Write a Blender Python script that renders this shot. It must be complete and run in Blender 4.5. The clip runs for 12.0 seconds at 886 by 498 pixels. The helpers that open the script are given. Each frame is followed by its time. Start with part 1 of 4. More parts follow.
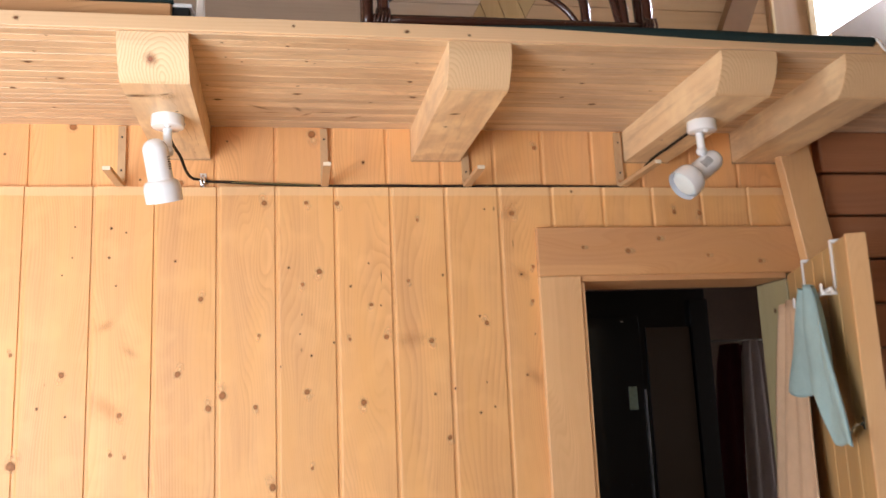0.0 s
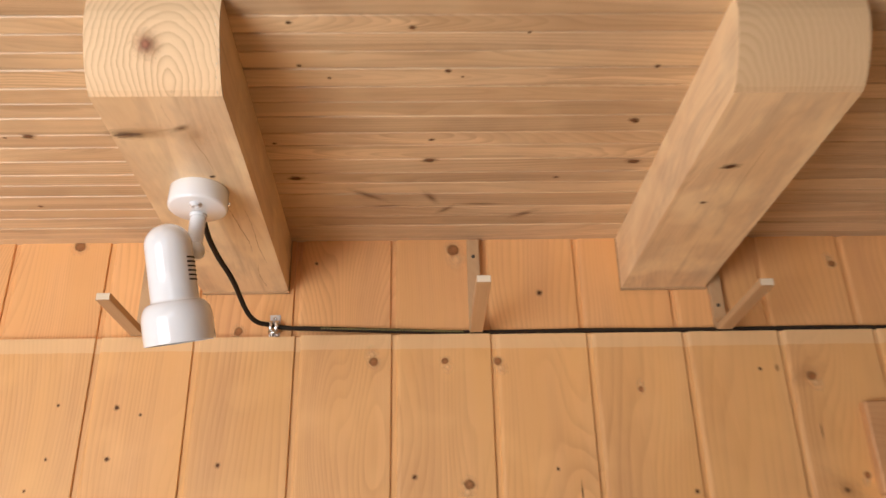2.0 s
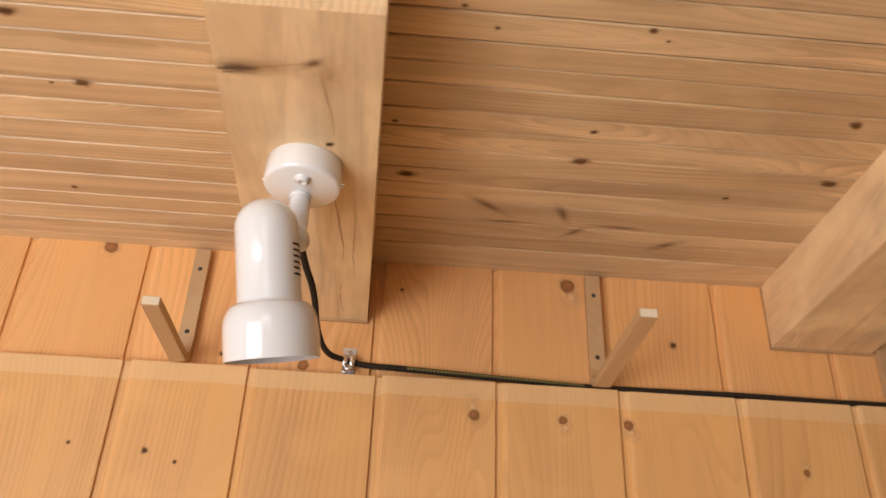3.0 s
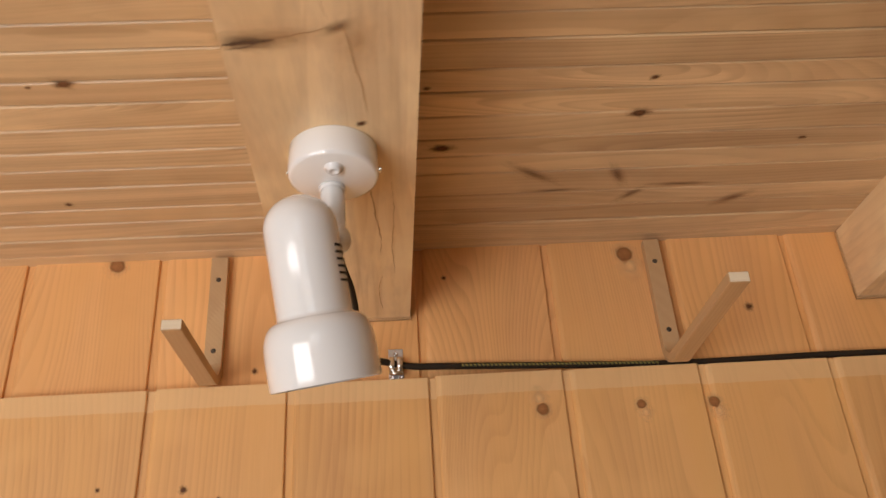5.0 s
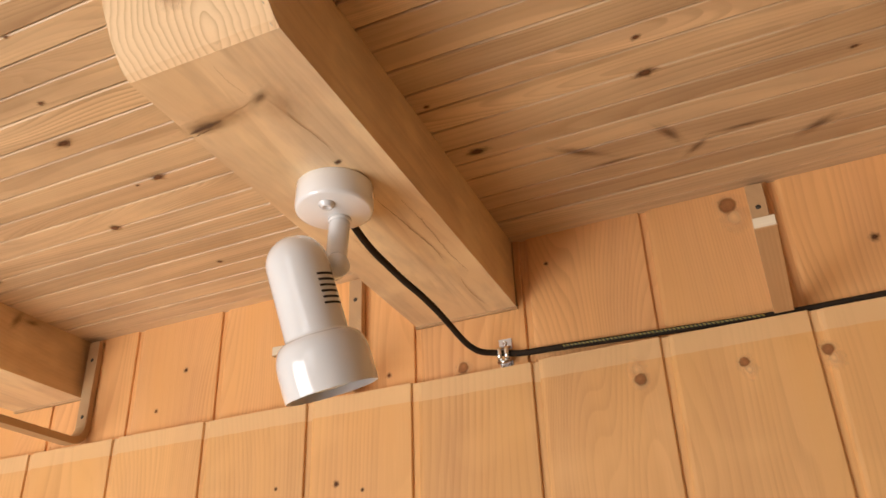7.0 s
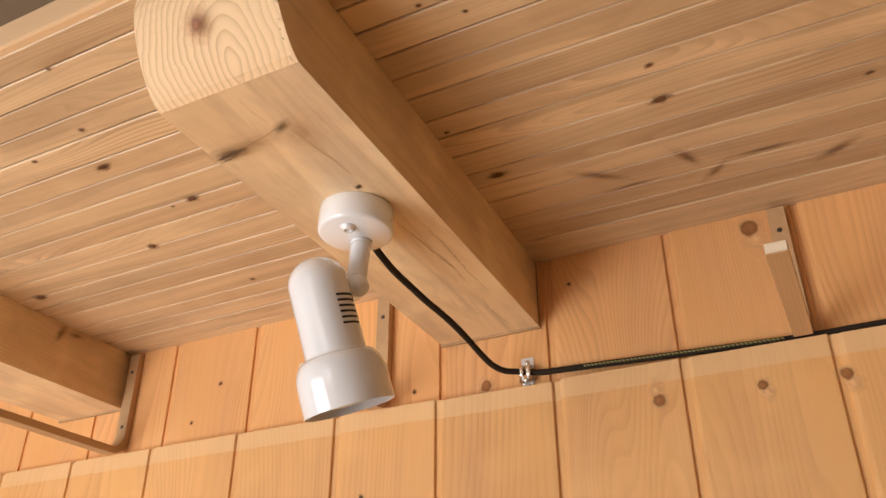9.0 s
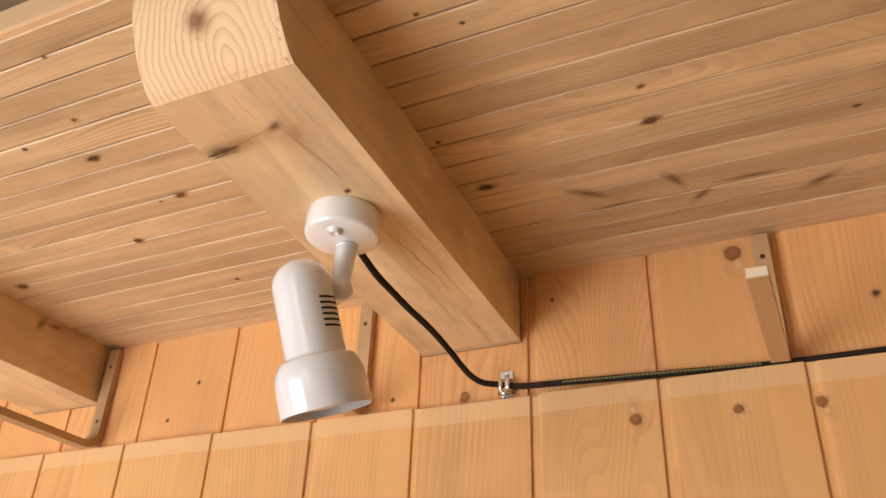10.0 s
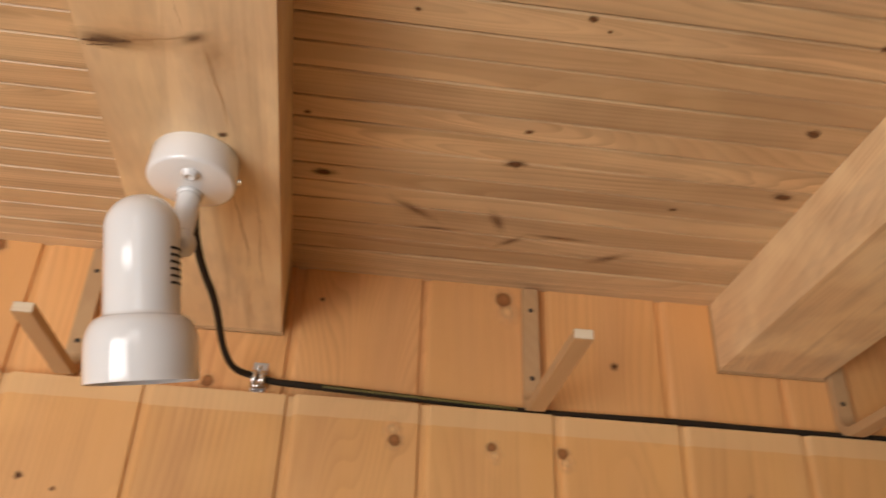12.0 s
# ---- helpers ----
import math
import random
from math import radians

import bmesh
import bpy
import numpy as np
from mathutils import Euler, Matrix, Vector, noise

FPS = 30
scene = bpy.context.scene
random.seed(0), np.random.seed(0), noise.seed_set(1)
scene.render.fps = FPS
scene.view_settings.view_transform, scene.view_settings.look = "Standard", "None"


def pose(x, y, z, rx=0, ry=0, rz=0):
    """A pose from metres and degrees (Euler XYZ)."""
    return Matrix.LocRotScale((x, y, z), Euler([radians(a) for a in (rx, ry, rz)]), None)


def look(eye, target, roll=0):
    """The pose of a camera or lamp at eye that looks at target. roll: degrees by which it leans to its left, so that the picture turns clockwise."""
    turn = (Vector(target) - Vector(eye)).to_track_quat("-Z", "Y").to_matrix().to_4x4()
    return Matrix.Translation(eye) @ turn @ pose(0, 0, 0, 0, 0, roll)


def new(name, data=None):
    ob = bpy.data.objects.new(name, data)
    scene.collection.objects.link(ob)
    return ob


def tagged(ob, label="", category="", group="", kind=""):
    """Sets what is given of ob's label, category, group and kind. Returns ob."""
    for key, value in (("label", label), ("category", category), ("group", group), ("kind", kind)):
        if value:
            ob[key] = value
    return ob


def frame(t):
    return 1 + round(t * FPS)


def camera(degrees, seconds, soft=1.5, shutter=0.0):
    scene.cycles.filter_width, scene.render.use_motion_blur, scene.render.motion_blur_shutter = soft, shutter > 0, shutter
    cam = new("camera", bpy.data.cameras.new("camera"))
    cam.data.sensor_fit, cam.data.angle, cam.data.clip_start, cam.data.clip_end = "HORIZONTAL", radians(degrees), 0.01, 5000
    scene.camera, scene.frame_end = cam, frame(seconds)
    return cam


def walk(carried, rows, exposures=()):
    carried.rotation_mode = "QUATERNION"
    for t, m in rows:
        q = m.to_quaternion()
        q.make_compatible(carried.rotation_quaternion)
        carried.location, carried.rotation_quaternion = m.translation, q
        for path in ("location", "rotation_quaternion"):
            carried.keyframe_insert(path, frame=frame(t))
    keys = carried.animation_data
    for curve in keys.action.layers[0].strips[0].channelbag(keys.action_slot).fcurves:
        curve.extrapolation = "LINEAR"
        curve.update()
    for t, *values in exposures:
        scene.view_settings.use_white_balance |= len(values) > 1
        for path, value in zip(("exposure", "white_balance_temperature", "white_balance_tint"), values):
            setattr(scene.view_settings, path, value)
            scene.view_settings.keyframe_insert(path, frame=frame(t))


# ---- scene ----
cam = camera(55.9, 12.0, soft=1.5, shutter=0.4)
PATH = [
    (0, (0.128, 0.096, 1.66), (0.467, 2.035, 2.011), -2.4),
    (0.5, (0.114, 0.354, 1.669), (0.432, 2.269, 2.152), -0.8),
    (1, (0.12, 0.683, 1.692), (0.391, 2.548, 2.362), 0.4),
    (1.5, (0.116, 0.903, 1.755), (0.287, 2.744, 2.517), -0.2),
    (2, (0.12, 1.197, 1.82), (0.159, 3.009, 2.666), -1.1),
    (2.5, (0.089, 1.367, 1.864), (0.049, 3.142, 2.785), 1.0),
    (3, (-0.093, 1.498, 1.871), (0.007, 3.219, 2.885), 2.3),
    (3.2, (-0.156, 1.544, 1.891), (0.066, 3.239, 2.929), 0.8),
    (4.8, (-0.191, 1.614, 1.944), (0.005, 3.364, 2.892), -3.7),
    (5, (-0.145, 1.605, 1.945), (-0.043, 3.357, 2.905), -4.0),
    (5.5, (0.018, 1.599, 1.933), (-0.18, 3.325, 2.924), -2.8),
    (6, (0.143, 1.61, 1.919), (-0.337, 3.285, 2.902), -2.5),
    (6.5, (0.188, 1.611, 1.919), (-0.425, 3.251, 2.884), -2.7),
    (7, (0.198, 1.598, 1.919), (-0.496, 3.216, 2.869), -2.2),
    (9, (0.237, 1.586, 1.914), (-0.548, 3.143, 2.894), -0.1),
    (9.5, (0.243, 1.588, 1.909), (-0.532, 3.14, 2.903), 1.2),
    (10, (0.24, 1.586, 1.907), (-0.512, 3.141, 2.916), 2.4),
    (10.5, (0.211, 1.575, 1.91), (-0.488, 3.153, 2.922), 3.9),
    (11, (0.129, 1.582, 1.908), (-0.357, 3.236, 2.922), 5.7),
    (11.5, (0.031, 1.583, 1.906), (-0.175, 3.288, 2.93), 5.2),
    (12, (-0.038, 1.58, 1.931), (0.152, 3.287, 2.956), 2.3),
]
walk(cam, [(t, look(eye, target, roll)) for t, eye, target, roll in PATH],
     exposures=[(0.0, 0.94, 6000, 14), (1.0, 0.90, 6050, 14), (1.5, 0.80, 6100, 14), (2.0, 0.44, 6350, 15), (2.5, 0.12, 6600, 15), (3.0, 0.31, 6700, 15), (5.0, 0.0, 6800, 15), (5.5, 0.1, 6850, 15), (6.0, 0.27, 6850, 15), (6.5, 0.3, 6900, 15), (9.0, 0.37, 6650, 15), (10.0, 0.41, 6650, 15), (11.0, 0.26, 6750, 15), (11.5, 0.16, 6850, 15), (12.0, 0.06, 6850, 15)])

# ---- world and light ----
world = bpy.data.worlds.new("daylight")
scene.world = world
world.use_nodes = True
wn = world.node_tree.nodes
sky = wn.new("ShaderNodeTexSky")
sky.sky_type, sky.sun_disc = "NISHITA", False
sky.sun_elevation, sky.sun_rotation = radians(59), radians(259)
wn["Background"].inputs["Strength"].default_value = 0.12
world.node_tree.links.new(sky.outputs[0], wn["Background"].inputs[0])

sun = new("sun", bpy.data.lights.new("sun", "SUN"))
sun.data.energy, sun.data.angle, sun.data.color = 5.0, radians(0.6), (1.0, 0.93, 0.82)
sun.matrix_world = look((-6.0, -1.2, 10.2), (0.0, 0.0, 0.0))


def window_light(name, eye, target, sx, sy, watts, colour):
    la = new(name, bpy.data.lights.new(name, "AREA"))
    la.data.shape, la.data.size, la.data.size_y = "RECTANGLE", sx, sy
    la.data.energy, la.data.color = watts, colour
    la.matrix_world = look(eye, target)
    return la


# stand-ins for unseen windows, turned out of square to shape the falloff
for wx in (-1.1, -0.15):
    window_light("window_light_south", (wx, -3.0, 2.25), (wx - 5.0, 2.0, 2.0), 0.62, 2.1, 11, (0.96, 0.985, 1.0))
window_light("window_light_west", (-1.54, 0.40, 1.32), (-0.55, 2.35, 2.85), 1.5, 1.4, 46, (0.96, 0.985, 1.0))
# made-up lamp that brightens the clothes in the back room
window_light("back_room_fill_light", (3.29, 3.25, 1.65), (2.4, 4.1, 1.4), 0.65, 0.75, 3.2, (1.0, 0.97, 0.93))
window_light("window_light_loft", (3.55, 4.16, 3.95), (2.4, 2.4, 3.3), 0.6, 0.9, 75, (0.90, 0.95, 1.0))

# ---- materials ----


class Nodes:
    """Short calls for a material's node tree."""

    def __init__(self, name):
        self.mat = bpy.data.materials.new(name)
        self.mat.use_nodes = True
        self.tree = self.mat.node_tree
        self.bsdf = self.tree.nodes["Principled BSDF"]

    def add(self, kind):
        return self.tree.nodes.new(kind)

    def set(self, socket, value):
        if isinstance(value, bpy.types.NodeSocket):
            self.tree.links.new(value, socket)
        else:
            socket.default_value = value

    def math(self, op, a, b=0.0, c=0.0):
        n = self.add("ShaderNodeMath")
        n.operation = op
        for k, v in enumerate((a, b, c)):
            self.set(n.inputs[k], v)
        return n.outputs[0]

    def xyz(self, x, y, z):
        n = self.add("ShaderNodeCombineXYZ")
        for k, v in enumerate((x, y, z)):
            self.set(n.inputs[k], v)
        return n.outputs[0]

    def noise(self, vec, scale=1.0, detail=2.0, rough=0.5, distortion=0.0):
        n = self.add("ShaderNodeTexNoise")
        self.set(n.inputs["Vector"], vec)
        for key, v in (("Scale", scale), ("Detail", detail), ("Roughness", rough), ("Distortion", distortion)):
            n.inputs[key].default_value = v
        return n.outputs[0]

    def ramp(self, fac, stops):
        n = self.add("ShaderNodeValToRGB")
        els = n.color_ramp.elements
        while len(els) < len(stops):
            els.new(0.5)
        for e, (pos, col) in zip(els, stops):
            e.position, e.color = pos, (*col, 1.0) if len(col) == 3 else col
        self.set(n.inputs[0], fac)
        return n.outputs[0]

    def mix(self, fac, a, b, blend="MIX"):
        n = self.add("ShaderNodeMix")
        n.data_type, n.blend_type = "RGBA", blend
        self.set(n.inputs[0], fac)
        for k, v in ((6, a), (7, b)):
            self.set(n.inputs[k], (*v, 1.0) if isinstance(v, tuple) else v)
        return n.outputs[2]

    def bump(self, height, strength, distance):
        n = self.add("ShaderNodeBump")
        n.inputs["Strength"].default_value, n.inputs["Distance"].default_value = strength, distance
        self.set(n.inputs["Height"], height)
        self.tree.links.new(n.outputs[0], self.bsdf.inputs["Normal"])


def wood(name, light, dark, axis, island=False, rough=0.5, ring=0.009, sweep=5.0, flame=0.10, contrast=0.5, heart=0.5, pins=0.5, spread=0.16, pale_top=0.0, curl=0.0, coat=0.0, sheen=0.0, stain=0.0):
    """Planed softwood with its grain along one axis: growth rings cut into straight lines and long tongues; every board differs."""
    m = Nodes(name)
    tc = m.add("ShaderNodeTexCoord").outputs["Object"]
    sep = m.add("ShaderNodeSeparateXYZ")
    m.set(sep.inputs[0], tc)
    c = {"X": sep.outputs[0], "Y": sep.outputs[1], "Z": sep.outputs[2]}
    rnd = m.add("ShaderNodeNewGeometry").outputs["Random Per Island"] if island else m.add("ShaderNodeObjectInfo").outputs["Random"]
    u = m.math("ADD", c[axis], m.math("MULTIPLY", rnd, 57.0))
    others = [c[k] for k in "XYZ" if k != axis]
    v = m.math("ADD", others[0], m.math("MULTIPLY", rnd, 13.7))
    w = others[1]
    vw = m.math("ADD", v, m.math("MULTIPLY", w, 0.83))

    def along(ku, kv, detail=2.0, rough_n=0.5):
        return m.noise(m.xyz(m.math("MULTIPLY", u, ku), m.math("MULTIPLY", v, kv), m.math("MULTIPLY", w, kv)), 1.0, detail, rough_n)

    broad = along(2.2, 11.0)
    swirl = along(1.1, sweep, 1.5)
    wave = along(7.0, 22.0, 1.0)
    fine = along(9.0, 420.0)
    patch = along(3.0, 7.0, 3.0)
    # growth rings met by the saw: straight where the swirl is weak, tongues where it turns back
    reach = m.math("MULTIPLY_ADD", rnd, flame * 1.2, flame * 0.5)
    level = m.math("ADD", vw, m.math("MULTIPLY", swirl, reach))
    level = m.math("ADD", level, m.math("MULTIPLY", wave, 0.004))
    # some boards are close-grained, others broad
    width = m.math("MULTIPLY_ADD", m.math("FRACT", m.math("MULTIPLY", rnd, 7.77)), ring * 0.95, ring * 0.38)
    count = m.math("DIVIDE", level, width)
    line = m.math("POWER", m.math("FRACT", count), 2.2)
    drop = m.math("SUBTRACT", 1.0, m.math("POWER", m.math("FRACT", count), 14.0))
    line = m.math("MULTIPLY", line, drop)
    slow = m.math("MULTIPLY_ADD", m.math("SINE", m.math("MULTIPLY", count, 1.31)), 0.5, 0.5)
    f = m.math("MULTIPLY", line, m.math("MULTIPLY", m.math("MULTIPLY_ADD", patch, 1.5, -0.25), contrast))
    f = m.math("ADD", f, m.math("MULTIPLY", slow, m.math("MULTIPLY", broad, heart * 0.7)))
    f = m.math("ADD", f, m.math("MULTIPLY_ADD", fine, 0.36, -0.18))
    f = m.math("ADD", f, m.math("MULTIPLY_ADD", broad, 0.8, -0.42))
    n = m.add("ShaderNodeClamp")
    m.set(n.inputs[0], f)
    col = m.mix(n.outputs[0], light, dark)
    if heart:
        # brown heartwood tongue
        hz = m.ramp(m.math("ADD", swirl, m.math("MULTIPLY_ADD", line, 0.03, m.math("MULTIPLY", rnd, 0.10))), [(0.53, (0, 0, 0)), (0.545, (0.75, 0.75, 0.75)), (0.75, (1, 1, 1))])
        col = m.mix(m.math("MULTIPLY", hz, heart * 0.55), col, (dark[0] * 0.80, dark[1] * 0.74, dark[2] * 0.68))
    if curl:
        # pale curly blotches across the grain, by the knots
        cz = m.ramp(along(9.0, 9.0, 2.0), [(0.50, (0, 0, 0)), (0.66, (1, 1, 1))])
        col = m.mix(m.math("MULTIPLY", cz, curl), col, (min(1, light[0] * 1.10), min(1, light[1] * 1.15), min(1, light[2] * 1.16)))
    if stain:
        # weathered grey-brown patches and darker long streaks
        sz = m.ramp(along(5.0, 17.0, 4.0, 0.65), [(0.46, (0, 0, 0)), (0.62, (1, 1, 1))])
        col = m.mix(m.math("MULTIPLY", sz, stain), col, (dark[0] * 0.66, dark[1] * 0.70, dark[2] * 0.85))
        st = m.ramp(along(1.6, 60.0, 2.0), [(0.60, (0, 0, 0)), (0.72, (1, 1, 1))])
        col = m.mix(m.math("MULTIPLY", st, stain * 0.8), col, (dark[0] * 0.6, dark[1] * 0.52, dark[2] * 0.45))
    # pin knots and short resin streaks
    vo = m.add("ShaderNodeTexVoronoi")
    m.set(vo.inputs["Vector"], m.xyz(m.math("MULTIPLY", u, 5.5), m.math("MULTIPLY", v, 11.0), m.math("MULTIPLY", w, 11.0)))
    vo.inputs["Scale"].default_value = 1.0
    spot = m.ramp(vo.outputs["Distance"], [(0.0, (1, 1, 1)), (0.025, (0.75, 0.75, 0.75)), (0.05, (0, 0, 0))])
    sc = m.add("ShaderNodeSeparateColor")
    m.set(sc.inputs[0], vo.outputs["Color"])
    keep = m.math("GREATER_THAN", sc.outputs[0], 1.0 - pins * 0.55)
    col = m.mix(m.math("MULTIPLY", m.math("MULTIPLY", spot, keep), 0.75), col, (dark[0] * 0.33, dark[1] * 0.27, dark[2] * 0.22))
    tone = m.math("MULTIPLY_ADD", rnd, spread, 1.0 - spread * 0.55)
    hsv = m.add("ShaderNodeHueSaturation")
    m.set(hsv.inputs["Value"], tone)
    m.set(hsv.inputs["Saturation"], m.math("MULTIPLY_ADD", broad, -0.15, 1.08))
    m.set(hsv.inputs["Color"], col)
    colour = hsv.outputs[0]
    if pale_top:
        # a paler strip at the board's head, with an uneven lower edge
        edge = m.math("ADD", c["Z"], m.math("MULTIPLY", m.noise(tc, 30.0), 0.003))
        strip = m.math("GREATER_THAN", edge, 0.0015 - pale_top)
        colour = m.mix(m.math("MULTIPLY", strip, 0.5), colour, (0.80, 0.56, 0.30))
    m.set(m.bsdf.inputs["Base Color"], colour)
    m.set(m.bsdf.inputs["Roughness"], m.math("MULTIPLY_ADD", fine, 0.16, rough - 0.08))
    m.bsdf.inputs["Specular IOR Level"].default_value = 0.4
    m.bsdf.inputs["Sheen Weight"].default_value = sheen
    m.bsdf.inputs["Sheen Roughness"].default_value = 0.35
    m.bsdf.inputs["Coat Weight"].default_value = coat
    m.bsdf.inputs["Coat Roughness"].default_value = 0.42
    m.bsdf.inputs["Coat IOR"].default_value = 1.75
    m.bump(m.math("ADD", m.math("MULTIPLY", line, 0.35), m.math("MULTIPLY_ADD", patch, 1.5, fine)), 0.20, 0.0008)
    return m.mat


def plain(name, colour, rough=0.5, metal=0.0, vary=0.06, scale=40.0, bump=0.0, coat=0.0):
    m = Nodes(name)
    tc = m.add("ShaderNodeTexCoord").outputs["Object"]
    n = m.noise(tc, scale, 3.0)
    big = m.noise(tc, scale * 0.12, 2.0)
    k = m.math("ADD", m.math("MULTIPLY", n, 0.5), m.math("MULTIPLY", big, 0.5))
    lo, hi = tuple(c * (1 - vary) for c in colour), tuple(min(1, c * (1 + vary)) for c in colour)
    m.set(m.bsdf.inputs["Base Color"], m.mix(k, lo, hi))
    m.set(m.bsdf.inputs["Roughness"], m.math("MULTIPLY_ADD", n, 0.1, rough - 0.05))
    m.bsdf.inputs["Metallic"].default_value = metal
    m.bsdf.inputs["Coat Weight"].default_value = coat
    m.bsdf.inputs["Coat Roughness"].default_value = 0.08
    if bump:
        m.bump(n, bump, 0.002)
    return m.mat


LIGHT, DARK = (0.79, 0.438, 0.172), (0.50, 0.222, 0.066)
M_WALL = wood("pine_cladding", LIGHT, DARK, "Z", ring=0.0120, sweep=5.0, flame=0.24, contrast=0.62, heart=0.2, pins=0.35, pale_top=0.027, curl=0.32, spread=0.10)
M_UPPER = wood("pine_upper_cladding", (0.83, 0.445, 0.18), (0.56, 0.243, 0.078), "Z", ring=0.0120, sweep=5.0, flame=0.26, contrast=0.8, heart=0.2, pins=0.2, curl=0.15, spread=0.12)
M_CEIL = wood("pine_ceiling", (0.77, 0.545, 0.308), (0.46, 0.293, 0.15), "X", island=True, ring=0.0095, sweep=9.0, flame=0.28, contrast=0.95, heart=0.8, spread=0.17, pins=0.35, coat=0.3, curl=0.25, sheen=0.22, stain=0.15)
M_BEAM = wood("spruce_beam", (0.89, 0.66, 0.385), (0.69, 0.45, 0.23), "Y", ring=0.010, sweep=7.0, flame=0.30, contrast=0.75, heart=0.6, pins=0.2, coat=0.3, curl=0.65, stain=0.36)
M_TRIM_X = wood("pine_trim_across", (0.65, 0.36, 0.165), (0.50, 0.24, 0.092), "X", ring=0.010, sweep=6.0, flame=0.30, contrast=0.65, heart=0.5)
M_TRIM_Z = wood("pine_trim_upright", (0.74, 0.45, 0.215), (0.58, 0.31, 0.125), "Z", ring=0.011, flame=0.4, contrast=0.8, heart=0.3, curl=0.2)
M_LOFT = wood("pale_loft_boards", (0.70, 0.56, 0.40), (0.55, 0.40, 0.25), "X", island=True)
M_LOFT_Z = wood("pale_loft_boards_upright", (0.66, 0.53, 0.31), (0.54, 0.40, 0.20), "Z", island=True)
M_FLOOR = wood("floor_boards", (0.62, 0.48, 0.32), (0.48, 0.355, 0.22), "X", island=True)
M_BATTEN = wood("bracket_wood", (0.57, 0.37, 0.195), (0.47, 0.28, 0.135), "Y", ring=0.005, flame=0.02, pins=0.0)
M_NOSE = wood("pale_edging_board", (0.76, 0.50, 0.27), (0.64, 0.38, 0.18), "X", ring=0.009, flame=0.06, contrast=0.5, heart=0.2, coat=0.5, sheen=0.3)
M_DOORWOOD = wood("brown_door_planks", (0.58, 0.38, 0.165), (0.43, 0.26, 0.095), "Z", ring=0.010, flame=0.3, contrast=0.7, heart=0.4)
M_TIP = wood("lit_tip_torn_fibre", (0.80, 0.68, 0.50), (0.70, 0.55, 0.37), "X", ring=0.003, flame=0.02, pins=0.0)
M_WINPOST = wood("window_post_wood", (0.50, 0.36, 0.235), (0.40, 0.26, 0.15), "Z", contrast=0.6)
M_JAMB = wood("pale_jamb", (0.40, 0.345, 0.19), (0.33, 0.27, 0.135), "Z", curl=0.3)
M_SHADED_LOGS = wood("shaded_brown_logs", (0.44, 0.20, 0.095), (0.30, 0.12, 0.05), "X")


def end_grain(name, pith_x, pith_z, light, dark):
    """Sawn beam end: growth rings round a pith, rough to the touch."""
    m = Nodes(name)
    sep = m.add("ShaderNodeSeparateXYZ")
    tc = m.add("ShaderNodeTexCoord").outputs["Object"]
    m.set(sep.inputs[0], tc)
    wob = m.math("MULTIPLY_ADD", m.noise(tc, 22.0, 2.0), 0.020, -0.010)
    dx = m.math("SUBTRACT", m.math("ADD", sep.outputs[0], wob), pith_x)
    dz = m.math("SUBTRACT", sep.outputs[2], pith_z)
    r = m.math("SQRT", m.math("ADD", m.math("MULTIPLY", dx, dx), m.math("MULTIPLY", m.math("MULTIPLY", dz, dz), 0.36)))
    line = m.math("POWER", m.math("FRACT", m.math("DIVIDE", r, 0.0072)), 3.2)
    soft = m.noise(tc, 14.0, 3.0)
    fine = m.noise(tc, 380.0, 3.0)
    f = m.math("ADD", m.math("MULTIPLY", line, m.math("MULTIPLY_ADD", soft, 0.9, 0.05)), m.math("MULTIPLY_ADD", fine, 0.12, -0.06))
    m.set(m.bsdf.inputs["Base Color"], m.mix(f, light, dark))
    m.bsdf.inputs["Roughness"].default_value = 0.75
    m.bump(m.math("ADD", line, m.math("MULTIPLY", fine, 0.8)), 0.16, 0.001)
    return m.mat


M_END_A = end_grain("beam_end_grain", 0.019, -0.094, (0.86, 0.60, 0.34), (0.50, 0.285, 0.125))
M_END_B = end_grain("beam_end_grain_coarse", -0.075, -0.11, (0.70, 0.47, 0.25), (0.52, 0.30, 0.13))


